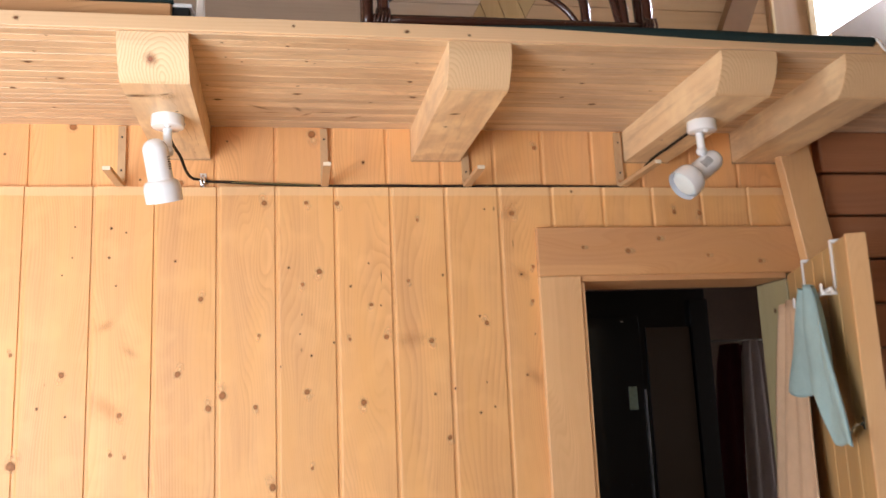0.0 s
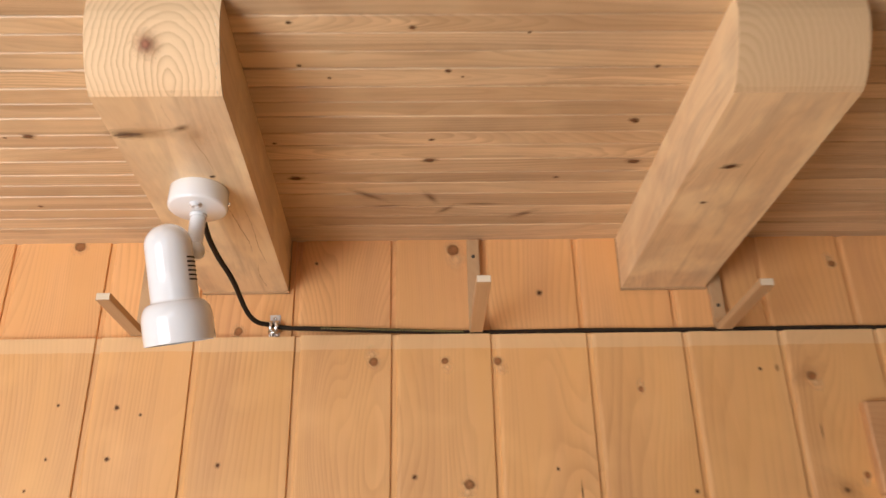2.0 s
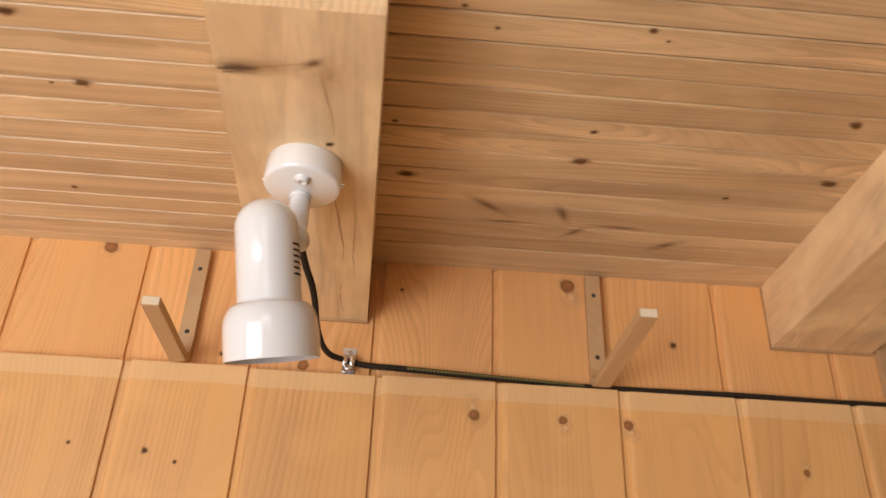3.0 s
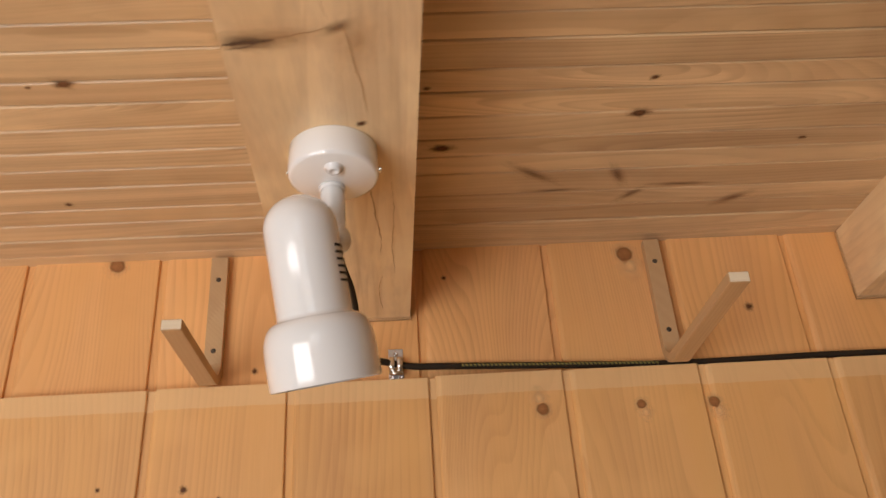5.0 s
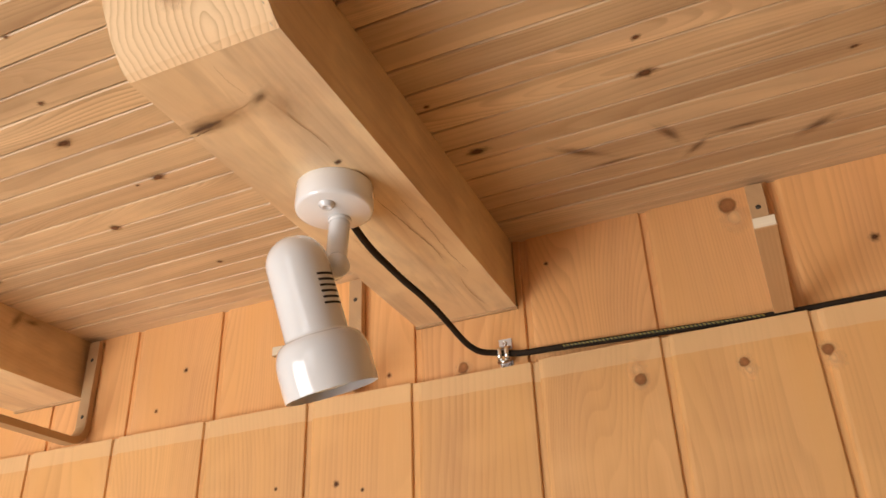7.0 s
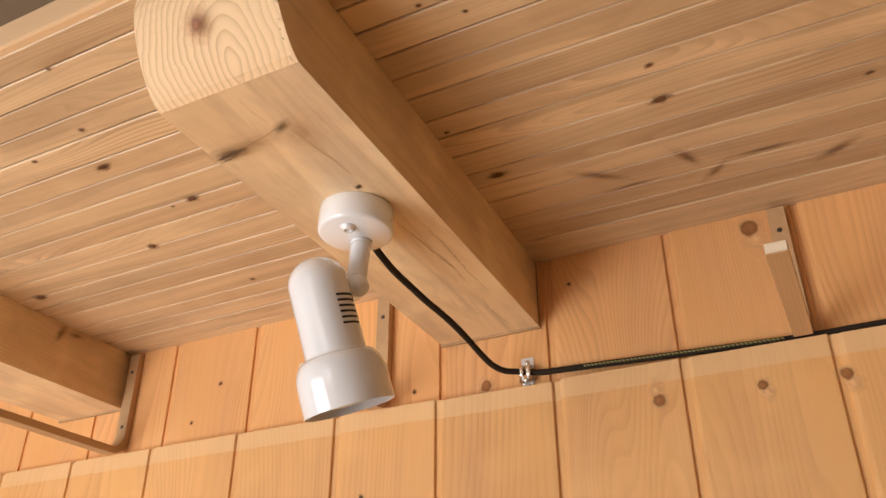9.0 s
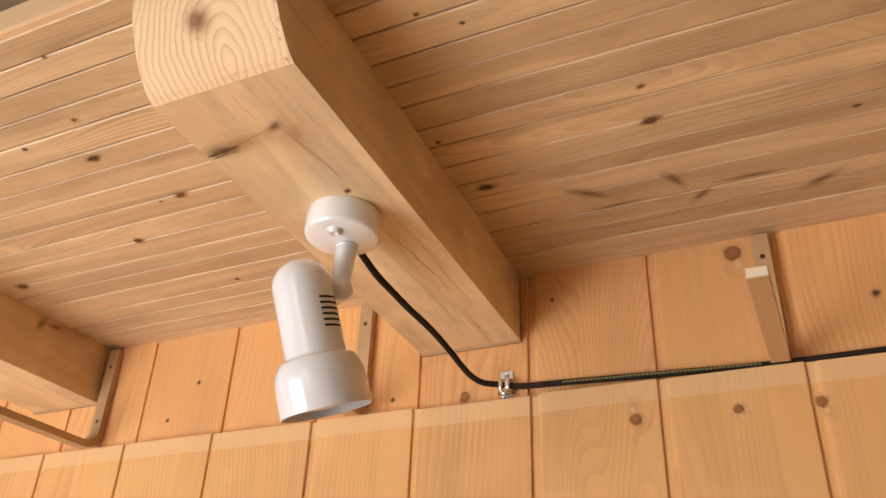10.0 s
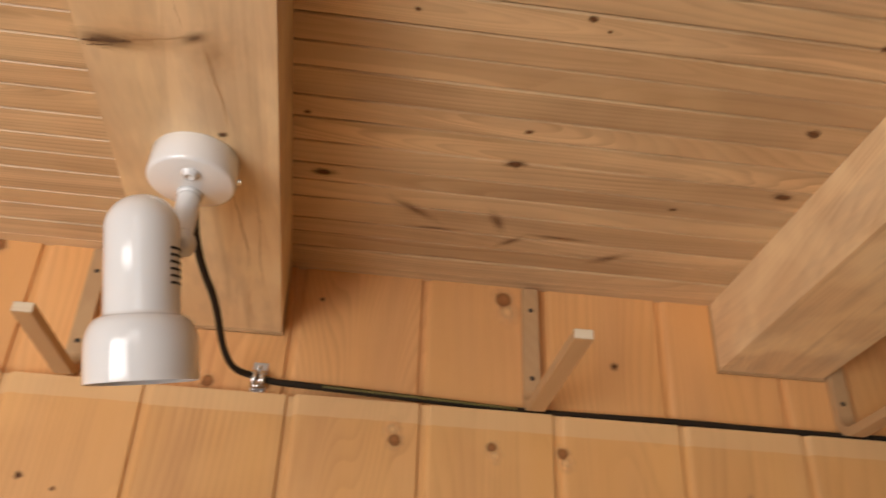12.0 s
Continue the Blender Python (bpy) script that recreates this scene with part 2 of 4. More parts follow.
def knot_material(name, core, rim, halo, soft=0.0, glow=0.0, ragged=False):
    """Branch knot: dark rim, brown heart with checks, and a pale swirl of bent grain that fades into the board."""
    m = Nodes(name)
    tc = m.add("ShaderNodeTexCoord").outputs["Object"]
    rnd = m.add("ShaderNodeObjectInfo").outputs["Random"]
    sep = m.add("ShaderNodeSeparateXYZ")
    m.set(sep.inputs[0], tc)
    shift = m.math("MULTIPLY", rnd, 40.0)
    wob = m.noise(m.xyz(m.math("MULTIPLY_ADD", sep.outputs[0], 3.6, shift), m.math("MULTIPLY", sep.outputs[1], 3.6), shift), 1.0, 4.0, 0.6)
    rad = m.math("SQRT", m.math("ADD", m.math("MULTIPLY", sep.outputs[0], sep.outputs[0]), m.math("MULTIPLY", sep.outputs[1], sep.outputs[1])))
    grow = 1.8 if glow else 1.0
    wild = 1.5 if ragged else 1.0
    r = m.math("MULTIPLY", rad, m.math("MULTIPLY_ADD", wob, wild * grow, (1.0 - wild * 0.5) * grow))
    col = m.ramp(r, [(0.0, tuple(c * 1.2 for c in core)), (0.16, core), (0.25, core), (0.31, rim), (0.35, rim), (0.42, halo), (1.0, halo)])
    speck = m.noise(m.xyz(m.math("MULTIPLY_ADD", sep.outputs[0], 9.0, shift), m.math("MULTIPLY", sep.outputs[1], 9.0), shift), 1.0, 4.0, 0.7)
    rings = m.math("MULTIPLY_ADD", m.math("SINE", m.math("MULTIPLY", r, 75.0)), 0.08, 0.55)
    rings = m.math("ADD", rings, m.math("MULTIPLY", speck, 0.85))
    inner = m.ramp(r, [(0.33, (1, 1, 1)), (0.42, (0, 0, 0))])
    shade = m.mix(inner, (1.0, 1.0, 1.0), m.xyz(rings, rings, rings))
    if not soft:
        col = m.mix(1.0, col, shade, "MULTIPLY")
    if ragged:
        fade = m.ramp(r, [(0.0, (1.0, 1.0, 1.0)), (0.14, (0.9, 0.9, 0.9)), (0.27, (0.55, 0.55, 0.55)), (0.40, (0.16, 0.16, 0.16)), (0.55, (0, 0, 0))])
    elif soft:
        fade = m.ramp(r, [(0.0, (soft, soft, soft)), (0.25, (soft * 0.7,) * 3), (0.55, (soft * 0.24,) * 3), (0.9, (0, 0, 0))])
    else:
        fade = m.ramp(r, [(0.0, (1.0, 1.0, 1.0)), (0.22, (0.95, 0.95, 0.95)), (0.33, (0.6, 0.6, 0.6)), (0.42, (glow * 0.3,) * 3), (0.7, (0, 0, 0))])
    if glow:
        # the bent grain lies to one side of the knot, along the board
        side = m.math("MULTIPLY_ADD", m.math("GREATER_THAN", m.math("FRACT", m.math("MULTIPLY", rnd, 7.3)), 0.5), 0.7, -0.35)
        dy = m.math("ADD", sep.outputs[1], side)
        dx = m.math("MULTIPLY", sep.outputs[0], 1.35)
        rr = m.math("MULTIPLY", m.math("SQRT", m.math("ADD", m.math("MULTIPLY", dx, dx), m.math("MULTIPLY", dy, dy))), m.math("MULTIPLY_ADD", wob, 1.3, 0.85))
        pale = m.ramp(rr, [(0.0, (glow,) * 3), (0.30, (glow * 0.5,) * 3), (0.75, (0, 0, 0))])
        rim_fade = m.ramp(rad, [(0.75, (1, 1, 1)), (0.98, (0, 0, 0))])
        fade = m.math("MAXIMUM", fade, m.math("MULTIPLY", pale, rim_fade))
    m.set(m.bsdf.inputs["Base Color"], col)
    m.set(m.bsdf.inputs["Alpha"], fade)
    m.bsdf.inputs["Roughness"].default_value = 0.55
    m.bsdf.inputs["Specular IOR Level"].default_value = 0.2
    return m.mat


M_KNOT = knot_material("pine_knot", (0.33, 0.14, 0.05), (0.34, 0.15, 0.055), (0.92, 0.60, 0.29), glow=0.62)
M_KNOT_DARK = knot_material("dead_knot", (0.11, 0.045, 0.02), (0.26, 0.12, 0.05), (0.64, 0.40, 0.19), ragged=True)
M_KNOT_BROWN = knot_material("small_brown_knot", (0.15, 0.068, 0.03), (0.32, 0.165, 0.075), (0.56, 0.34, 0.17), ragged=True)
M_END_KNOT = knot_material("end_grain_knot", (0.30, 0.115, 0.06), (0.36, 0.155, 0.08), (0.48, 0.25, 0.12), soft=0.9)
M_SMEAR = knot_material("brown_grain_smear", (0.46, 0.22, 0.075), (0.50, 0.25, 0.09), (0.56, 0.30, 0.12), soft=0.27)
M_RESIN = knot_material("resin_streak", (0.20, 0.11, 0.06), (0.22, 0.12, 0.06), (0.30, 0.17, 0.08), soft=0.75)
M_FEATHER = knot_material("feather_knot", (0.19, 0.085, 0.038), (0.19, 0.085, 0.038), (0.23, 0.11, 0.05), soft=0.62)
M_WHITE = plain("white_enamel", (0.86, 0.86, 0.85), 0.13, vary=0.006, scale=25, coat=0.8)
M_SHADED_IN = plain("shaded_reflector", (0.48, 0.50, 0.54), 0.2, vary=0.02)
M_GLASS_BULB = plain("frosted_bulb", (0.70, 0.77, 0.76), 0.3, vary=0.02)
M_PITCH = plain("dark_pitch_pocket", (0.11, 0.058, 0.03), 0.6, vary=0.6, scale=120)
M_CRACK = plain("grain_crack", (0.46, 0.28, 0.135), 0.7, vary=0.4, scale=250)
M_BLACK = plain("black_cable_sheath", (0.032, 0.023, 0.015), 0.92, vary=0.2)
M_SLOT = plain("dark_slot", (0.01, 0.01, 0.01), 0.8)


M_BLACK.node_tree.nodes["Principled BSDF"].inputs["Specular IOR Level"].default_value = 0.15


def twisted(name):
    """Two-coloured sheath: yellow-green turns over a dark ground."""
    m = Nodes(name)
    sep = m.add("ShaderNodeSeparateXYZ")
    m.set(sep.inputs[0], m.add("ShaderNodeTexCoord").outputs["Object"])
    turns = m.math("ADD", m.math("MULTIPLY", sep.outputs[0], 1200.0), m.math("MULTIPLY", sep.outputs[2], 900.0))
    on = m.math("GREATER_THAN", m.math("SINE", turns), -0.1)
    m.set(m.bsdf.inputs["Base Color"], m.mix(on, (0.02, 0.02, 0.012), (0.26, 0.22, 0.05)))
    m.bsdf.inputs["Roughness"].default_value = 0.5
    return m.mat


M_YELLOW = twisted("twisted_earth_wire")
M_METAL = plain("zinc_metal", (0.80, 0.80, 0.79), 0.16, metal=1.0, vary=0.15)
M_DULL = plain("dull_steel", (0.65, 0.66, 0.67), 0.3, metal=0.6, vary=0.3, scale=15)
M_SCREW = plain("dark_screw", (0.09, 0.075, 0.06), 0.4, metal=0.8)
M_CHAIR = plain("dark_lacquered_rattan", (0.045, 0.014, 0.008), 0.25, vary=0.35, scale=60, coat=0.4)
M_GREEN = plain("dark_green_felt", (0.004, 0.018, 0.016), 0.85, vary=0.3, scale=300, bump=0.3)
M_BLACKDOOR = plain("black_lacquer", (0.008, 0.008, 0.009), 0.25, vary=0.2, coat=0.3)
M_SLANT = plain("dim_grey_board", (0.34, 0.28, 0.24), 0.7, vary=0.2, scale=15)
M_SKYGLOW = plain("white_daylight", (0.8, 0.8, 0.8), 0.9)
M_SKYGLOW.node_tree.nodes["Principled BSDF"].inputs["Emission Color"].default_value = (0.95, 0.98, 1.0, 1.0)
M_SKYGLOW.node_tree.nodes["Principled BSDF"].inputs["Emission Strength"].default_value = 1.1
M_REFLECTION = plain("painted_green_reflection", (0.26, 0.33, 0.25), 0.1, vary=0.7, scale=60, coat=1.0)
M_PANEL = plain("brown_panel", (0.05, 0.03, 0.017), 0.4, vary=0.25, scale=10)
# dark brown that puts the back room's dimness into its walls
M_DARKWALL = plain("dim_brown_wall", (0.17, 0.105, 0.07), 0.7, vary=0.3, scale=12)
M_BLUE = plain("pale_blue_terry", (0.32, 0.46, 0.46), 0.95, vary=0.22, scale=260, bump=0.9)
M_BEIGE = plain("beige_terry", (0.58, 0.405, 0.26), 0.95, vary=0.22, scale=260, bump=0.9)
M_MAROON = plain("maroon_cloth", (0.13, 0.022, 0.028), 0.95, vary=0.2, scale=200, bump=0.4)
M_GREY = plain("grey_cloth", (0.44, 0.36, 0.32), 0.95, vary=0.2, scale=200, bump=0.4)
M_WALLPLAIN = plain("warm_room_wall", (0.48, 0.35, 0.22), 0.7, vary=0.12, scale=6)
M_EASTWALL = plain("dark_brown_end_wall", (0.26, 0.155, 0.085), 0.7, vary=0.2, scale=6)
M_SHADE_BAND = plain("shade_band_brown", (0.30, 0.19, 0.115), 0.7, vary=0.2, scale=20)
M_SCREEN = plain("white_plastic", (0.8, 0.8, 0.78), 0.4, vary=0.03)

# ---- building helpers ----


def mesh_of(name, bm, material, smooth=False):
    me = bpy.data.meshes.new(name)
    bm.normal_update()
    bm.to_mesh(me)
    bm.free()
    for mt in (material if isinstance(material, (list, tuple)) else [material]):
        me.materials.append(mt)
    if smooth:
        for p in me.polygons:
            p.use_smooth = True
    return me


def part(name, bm, material, parent=None, label="", smooth=False):
    ob = new(name, mesh_of(name, bm, material, smooth))
    if parent is not None:
        ob.parent = parent
    if label:
        ob["label"] = label
    return ob


def box(x0, x1, y0, y1, z0, z1, bevel=0.0, segments=1, bm=None):
    bm2 = bmesh.new()
    bmesh.ops.create_cube(bm2, size=1.0)
    for v in bm2.verts:
        v.co = Vector((x0 + (v.co.x + 0.5) * (x1 - x0), y0 + (v.co.y + 0.5) * (y1 - y0), z0 + (v.co.z + 0.5) * (z1 - z0)))
    if bevel:
        bmesh.ops.bevel(bm2, geom=bm2.edges[:], offset=bevel, segments=segments, affect="EDGES", profile=0.6)
    if bm is None:
        return bm2
    me = bpy.data.meshes.new("t")
    bm2.to_mesh(me)
    bm2.free()
    bm.from_mesh(me)
    bpy.data.meshes.remove(me)
    return bm


def prism(profile, axis, a, b):
    """A closed outline pushed along an axis from a to b. Profile pairs fill the other two axes in order."""
    bm = bmesh.new()

    def at(p, s):
        p = list(p)
        p.insert("XYZ".index(axis), s)
        return bm.verts.new(p)

    one, two = [at(p, a) for p in profile], [at(p, b) for p in profile]
    n = len(profile)
    for i in range(n):
        bm.faces.new((one[i], one[(i + 1) % n], two[(i + 1) % n], two[i]))
    bm.faces.new(one[::-1])
    bm.faces.new(two)
    bmesh.ops.recalc_face_normals(bm, faces=bm.faces[:])
    return bm


def lathe(profile, segs=40, m=None):
    """Turns (radius, height) pairs round z; m places the result."""
    bm = bmesh.new()
    rings = []
    for r, z in profile:
        if r < 1e-6:
            rings.append([bm.verts.new((0, 0, z))])
        else:
            rings.append([bm.verts.new((r * math.cos(2 * math.pi * k / segs), r * math.sin(2 * math.pi * k / segs), z)) for k in range(segs)])
    for a, b in zip(rings, rings[1:]):
        for k in range(segs):
            k2 = (k + 1) % segs
            q = [a[k % len(a)], a[k2 % len(a)], b[k2 % len(b)], b[k % len(b)]]
            q = list(dict.fromkeys(q))
            if len(q) > 2:
                bm.faces.new(q)
    bmesh.ops.recalc_face_normals(bm, faces=bm.faces[:])
    if m is not None:
        bm.transform(m)
    return bm


def smooth_path(points, n=8):
    """Catmull-Rom through the points."""
    P = [Vector(p) for p in points]
    P = [P[0] * 2 - P[1]] + P + [P[-1] * 2 - P[-2]]
    out = []
    for i in range(1, len(P) - 2):
        for k in range(n):
            t = k / n
            a, b, c, d = P[i - 1:i + 3]
            out.append(0.5 * (2 * b + (c - a) * t + (2 * a - 5 * b + 4 * c - d) * t * t + (3 * b - a - 3 * c + d) * t ** 3))
    out.append(P[-2])
    return out


def tube(points, radius, sides=10, taper=None, bm=None):
    bm = bm or bmesh.new()
    pts = [Vector(p) for p in points]
    up = Vector((0.13, 0.21, 0.97)).normalized()
    rings = []
    for i, p in enumerate(pts):
        d = (pts[min(i + 1, len(pts) - 1)] - pts[max(i - 1, 0)]).normalized()
        s = d.cross(up).normalized()
        up = s.cross(d).normalized()
        r = radius * (taper[i] if taper else 1.0)
        rings.append([bm.verts.new(p + r * (s * math.cos(2 * math.pi * k / sides) + up * math.sin(2 * math.pi * k / sides))) for k in range(sides)])
    for a, b in zip(rings, rings[1:]):
        for k in range(sides):
            bm.faces.new((a[k], a[(k + 1) % sides], b[(k + 1) % sides], b[k]))
    bm.faces.new(rings[0][::-1])
    bm.faces.new(rings[-1])
    bmesh.ops.recalc_face_normals(bm, faces=bm.faces[:])
    return bm


def empty(name, place):
    e = new(name)
    e.location = place
    e.empty_display_size = 0.05
    return e


def under(ob, parent):
    """Keeps a part where it was built while it hangs under a placed thing."""
    ob.parent = parent
    ob.matrix_parent_inverse = Matrix.Translation(parent.location).inverted()
    return ob


# ---- structure ----
CEIL, LEDGE, FACE, BACK, EDGE = 2.510, 2.314, 2.615, 2.635, 1.962
BEAM_Z = 2.406
LOWER_JOINTS = [-1.56, -1.385, -1.205, -1.023, -0.836, -0.652, -0.463, -0.290, -0.111, 0.061, 0.238, 0.410, 0.582, 0.755, 0.929, 1.102, 1.271, 1.443, 1.611, 1.78]
UPPER_JOINTS = [-1.56, -1.37, -1.19, -1.01, -0.832, -0.651, -0.4715, -0.293, -0.1205, 0.058, 0.229, 0.4025, 0.576, 0.748, 0.911, 1.081, 1.252, 1.424, 1.596, 1.768, 1.885]
DOOR_L, DOOR_R, DOOR_T = 1.003, 1.712, 2.022
ROOM_L, ROOM_R, ROOM_S, ROOF = -1.62, 4.4, -3.2, 5.2

# unseen floor, toned pale so that it bounces light onto the beams
tagged(part("floor", box(ROOM_L - 0.2, ROOM_R + 0.2, ROOM_S - 0.2, 6.2, -0.2, 0.0), M_FLOOR), "unseen board floor, toned pale to bounce light upward", "floor", kind="structure")

# north wall: three slabs round the door opening
bm = box(ROOM_L, DOOR_L - 0.03, 2.66, 2.80, 0.0, CEIL + 0.02)
box(DOOR_R + 0.03, ROOM_R, 2.66, 2.80, 0.0, CEIL + 0.02, bm=bm)
box(DOOR_L - 0.03, DOOR_R + 0.03, 2.66, 2.80, DOOR_T + 0.03, CEIL + 0.02, bm=bm)
wall_north = tagged(part("wall_north", bm, M_WALLPLAIN), "timber wall clad in upright pine boards with a recessed upper band", "wall", kind="structure")

# unseen room shell that holds in and shapes the light; its openings are assumed
bm = bmesh.new()
for x0, x1 in ((ROOM_L - 0.2, -1.45), (-0.75, -0.5), (0.2, ROOM_R + 0.2)):
    box(x0, x1, ROOM_S - 0.2, ROOM_S, 0.0, ROOF, bm=bm)
for x0, x1 in ((-1.45, -0.75), (-0.5, 0.2)):
    box(x0, x1, ROOM_S - 0.2, ROOM_S, 0.0, 1.15, bm=bm)
    box(x0, x1, ROOM_S - 0.2, ROOM_S, 3.35, ROOF, bm=bm)
tagged(part("wall_south", bm, M_WALLPLAIN), "unseen wall behind the camera with two assumed window openings", "wall", kind="structure")
# unseen wall; its opening is made up to let sun onto the floor
bm = bmesh.new()
box(ROOM_L - 0.2, ROOM_L, ROOM_S, -0.20, 0.0, ROOF, bm=bm)
box(ROOM_L - 0.2, ROOM_L, 1.70, 4.32, 0.0, ROOF, bm=bm)
box(ROOM_L - 0.2, ROOM_L, -0.20, 1.70, 0.0, 0.06, bm=bm)
box(ROOM_L - 0.2, ROOM_L, -0.20, 1.70, 2.25, ROOF, bm=bm)
tagged(part("wall_west", bm, M_WALLPLAIN), "unseen wall with an added tall opening for the sun", "wall", kind="structure")
# unseen wall, kept dark so little light bounces back from the right
tagged(part("wall_east", box(ROOM_R, ROOM_R + 0.2, ROOM_S, 4.32, 0.0, ROOF), M_EASTWALL), "unseen dark brown end wall that keeps bounce low", "wall", kind="structure")
tagged(part("roof", box(ROOM_L - 0.2, ROOM_R + 0.2, ROOM_S - 0.2, 4.32, ROOF, ROOF + 0.2), M_WALLPLAIN), "unseen plain roof that closes the room from the sky", "ceiling", kind="structure")

# loft deck: narrow boards seen from below, all in one mesh
JOINTS = [1.965, 1.998, 2.032, 2.068, 2.104, 2.144, 2.180, 2.216, 2.260, 2.295, 2.336, 2.378, 2.412, 2.449, 2.497, 2.531, 2.570, 2.612, 2.655]
rng = random.Random(4)


def ceiling_boards():
    bm = bmesh.new()
    for k, (a, b) in enumerate(zip(JOINTS, JOINTS[1:])):
        z = CEIL + rng.uniform(-0.0006, 0.0006)
        g, near, far, d = rng.uniform(0.0008, 0.0012), rng.uniform(0.0008, 0.0014), rng.uniform(0.0005, 0.0009), rng.uniform(0.0013, 0.0020)
        prof = [(a + g, CEIL + 0.02), (a + g, z + d), (a + g + near, z), (b - g - far, z), (b - g, z + d * 0.8), (b - g, CEIL + 0.02)]
        pb = prism(prof, "X", ROOM_L, ROOM_R)
        me = bpy.data.meshes.new("t")
        pb.to_mesh(me)
        pb.free()
        bm.from_mesh(me)
        bpy.data.meshes.remove(me)
    return bm


tagged(part("ceiling", ceiling_boards(), M_CEIL), "narrow grooved pine boards under the loft deck", "ceiling", kind="structure")
tagged(part("loft_floor", box(ROOM_L, ROOM_R, EDGE + 0.03, 4.3, CEIL + 0.021, CEIL + 0.037), M_FLOOR), "loft deck boards above the beams", "floor", kind="structure")
tagged(part("trim_loft_edge", box(ROOM_L, 1.66, EDGE - 0.006, EDGE + 0.029, CEIL + 0.0015, CEIL + 0.038, 0.003, 2), M_NOSE), "light pine board edging the loft deck", "trim", kind="structure")

# beams with rounded nose ends
def beam_mesh(width, depth, length, skew):
    """Beam along +y from its nose at y = 0, top at z = 0; the end is upright at the top and sweeps back into the underside."""
    prof = [(0.0, 0.0), (0.0, -0.022)]
    for k in range(1, 11):
        a = k / 10
        prof.append((0.054 * a ** 1.35, -0.022 - (depth - 0.022) * (1 - (1 - a) ** 1.35)))
    nose = len(prof) - 1
    prof += [(length, -depth), (length, 0.0)]
    bm = prism(prof, "X", -width / 2, width / 2)
    bm.normal_update()
    for f in bm.faces:
        if f.calc_center_median().y < 0.0515 and f.normal.y < -0.15:
            f.material_index = 1
    for v in bm.verts:
        v.co.x += skew * v.co.y / length
    return bm


beams = []
for x0, x1, skew, end_mat, label in (
        (-1.098, -0.940, -0.006, M_END_B, "planed spruce ceiling beam with a shake near the wall"),
        (-0.275, -0.118, -0.0185, M_END_A, "planed spruce ceiling beam with end-grain rings and a dark resin mark"),
        (0.490, 0.646, -0.009, M_END_B, "planed spruce ceiling beam with a rounded nose"),
        (1.200, 1.354, -0.007, M_END_B, "planed spruce ceiling beam carrying the forward spotlight"),
        (1.552, 1.708, 0.03, M_END_B, "planed spruce ceiling beam over the doorway")):
    ob = part("ceiling_beam", beam_mesh(x1 - x0, CEIL - BEAM_Z, 2.66 - EDGE, skew), [M_BEAM, end_mat])
    ob.location = ((x0 + x1) / 2, EDGE + 0.002, CEIL - 0.0005)
    beams.append(tagged(ob, label, "beam", group="beams under the loft"))

# thin brown collars stand in for the shade round each beam at the wall
for ob, skew in zip(beams, (-0.006, -0.0185, -0.009, -0.007, 0.03)):
    w = 0.0797
    bm = bmesh.new()
    box(-w, w, 2.6300 - ob.location.y, 2.6338 - ob.location.y, -(CEIL - BEAM_Z) - 0.0034, -(CEIL - BEAM_Z) + 0.02, bm=bm)
    box(w - 0.006, w, 2.6301 - ob.location.y, 2.6337 - ob.location.y, -(CEIL - BEAM_Z) - 0.0033, -0.001, bm=bm)
    box(-w, -w + 0.006, 2.6301 - ob.location.y, 2.6337 - ob.location.y, -(CEIL - BEAM_Z) - 0.0033, -0.001, bm=bm)
    for v in bm.verts:
        v.co.x += skew * v.co.y / (2.66 - EDGE)
    part("notch", bm, M_CRACK, ob, "thin brown collar standing in for the shaded gap")

# upright plank and trim round the door
bm = box(1.752, 1.866, 2.545, 2.585, 0.0, CEIL - 0.004, 0.003)
# sheared to match its slant in the camera's view
for v in bm.verts:
    v.co.x -= 0.15 * (v.co.z - 2.1)
tagged(part("leaning_plank", bm, M_TRIM_Z), "pale plank leaning beside the doorway", "plank")
door_frame = tagged(part("door_frame", box(0.866, 1.790, 2.592, 2.6145, DOOR_T - 0.0, 2.178, 0.003), M_TRIM_X), "pine door casing round an open doorway", "door frame", kind="structure")
part("casing", box(0.866, DOOR_L, 2.592, 2.6145, 0.0, DOOR_T - 0.001, 0.003), M_TRIM_Z, door_frame)
part("jamb", box(DOOR_L - 0.001, DOOR_L + 0.012, 2.60, 2.82, 0.0, 2.0, 0.001), M_TRIM_Z, door_frame)
part("jamb", box(DOOR_R - 0.004, DOOR_R + 0.028, 2.60, 2.78, 0.0, 2.0, 0.001), M_JAMB, door_frame, "pale yellow-green jamb board")
part("lintel", box(DOOR_L - 0.001, DOOR_R + 0.001, 2.602, 2.82, 2.004, DOOR_T + 0.001, 0.002), M_TRIM_X, door_frame)

# ---- dim room behind the doorway ----
bm = bmesh.new()
box(0.1, 3.4, 5.2, 5.3, 0.0, 2.45, bm=bm)
box(0.1, 0.2, 2.8, 5.199, 0.0, 2.45, bm=bm)
# the opening at x = 3.3 is made up to hold the added lamp
box(3.3, 3.4, 2.8, 2.9, 0.0, 2.45, bm=bm)
box(3.3, 3.4, 3.6, 5.199, 0.0, 2.45, bm=bm)
box(3.3, 3.4, 2.9, 3.6, 0.0, 1.25, bm=bm)
box(3.3, 3.4, 2.9, 3.6, 2.05, 2.45, bm=bm)
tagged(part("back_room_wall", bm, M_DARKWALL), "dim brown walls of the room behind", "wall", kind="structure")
tagged(part("back_room_ceiling", box(0.1, 3.4, 2.8, 5.3, 2.451, 2.50), M_DARKWALL), "dim ceiling of the room behind", "ceiling", kind="structure")

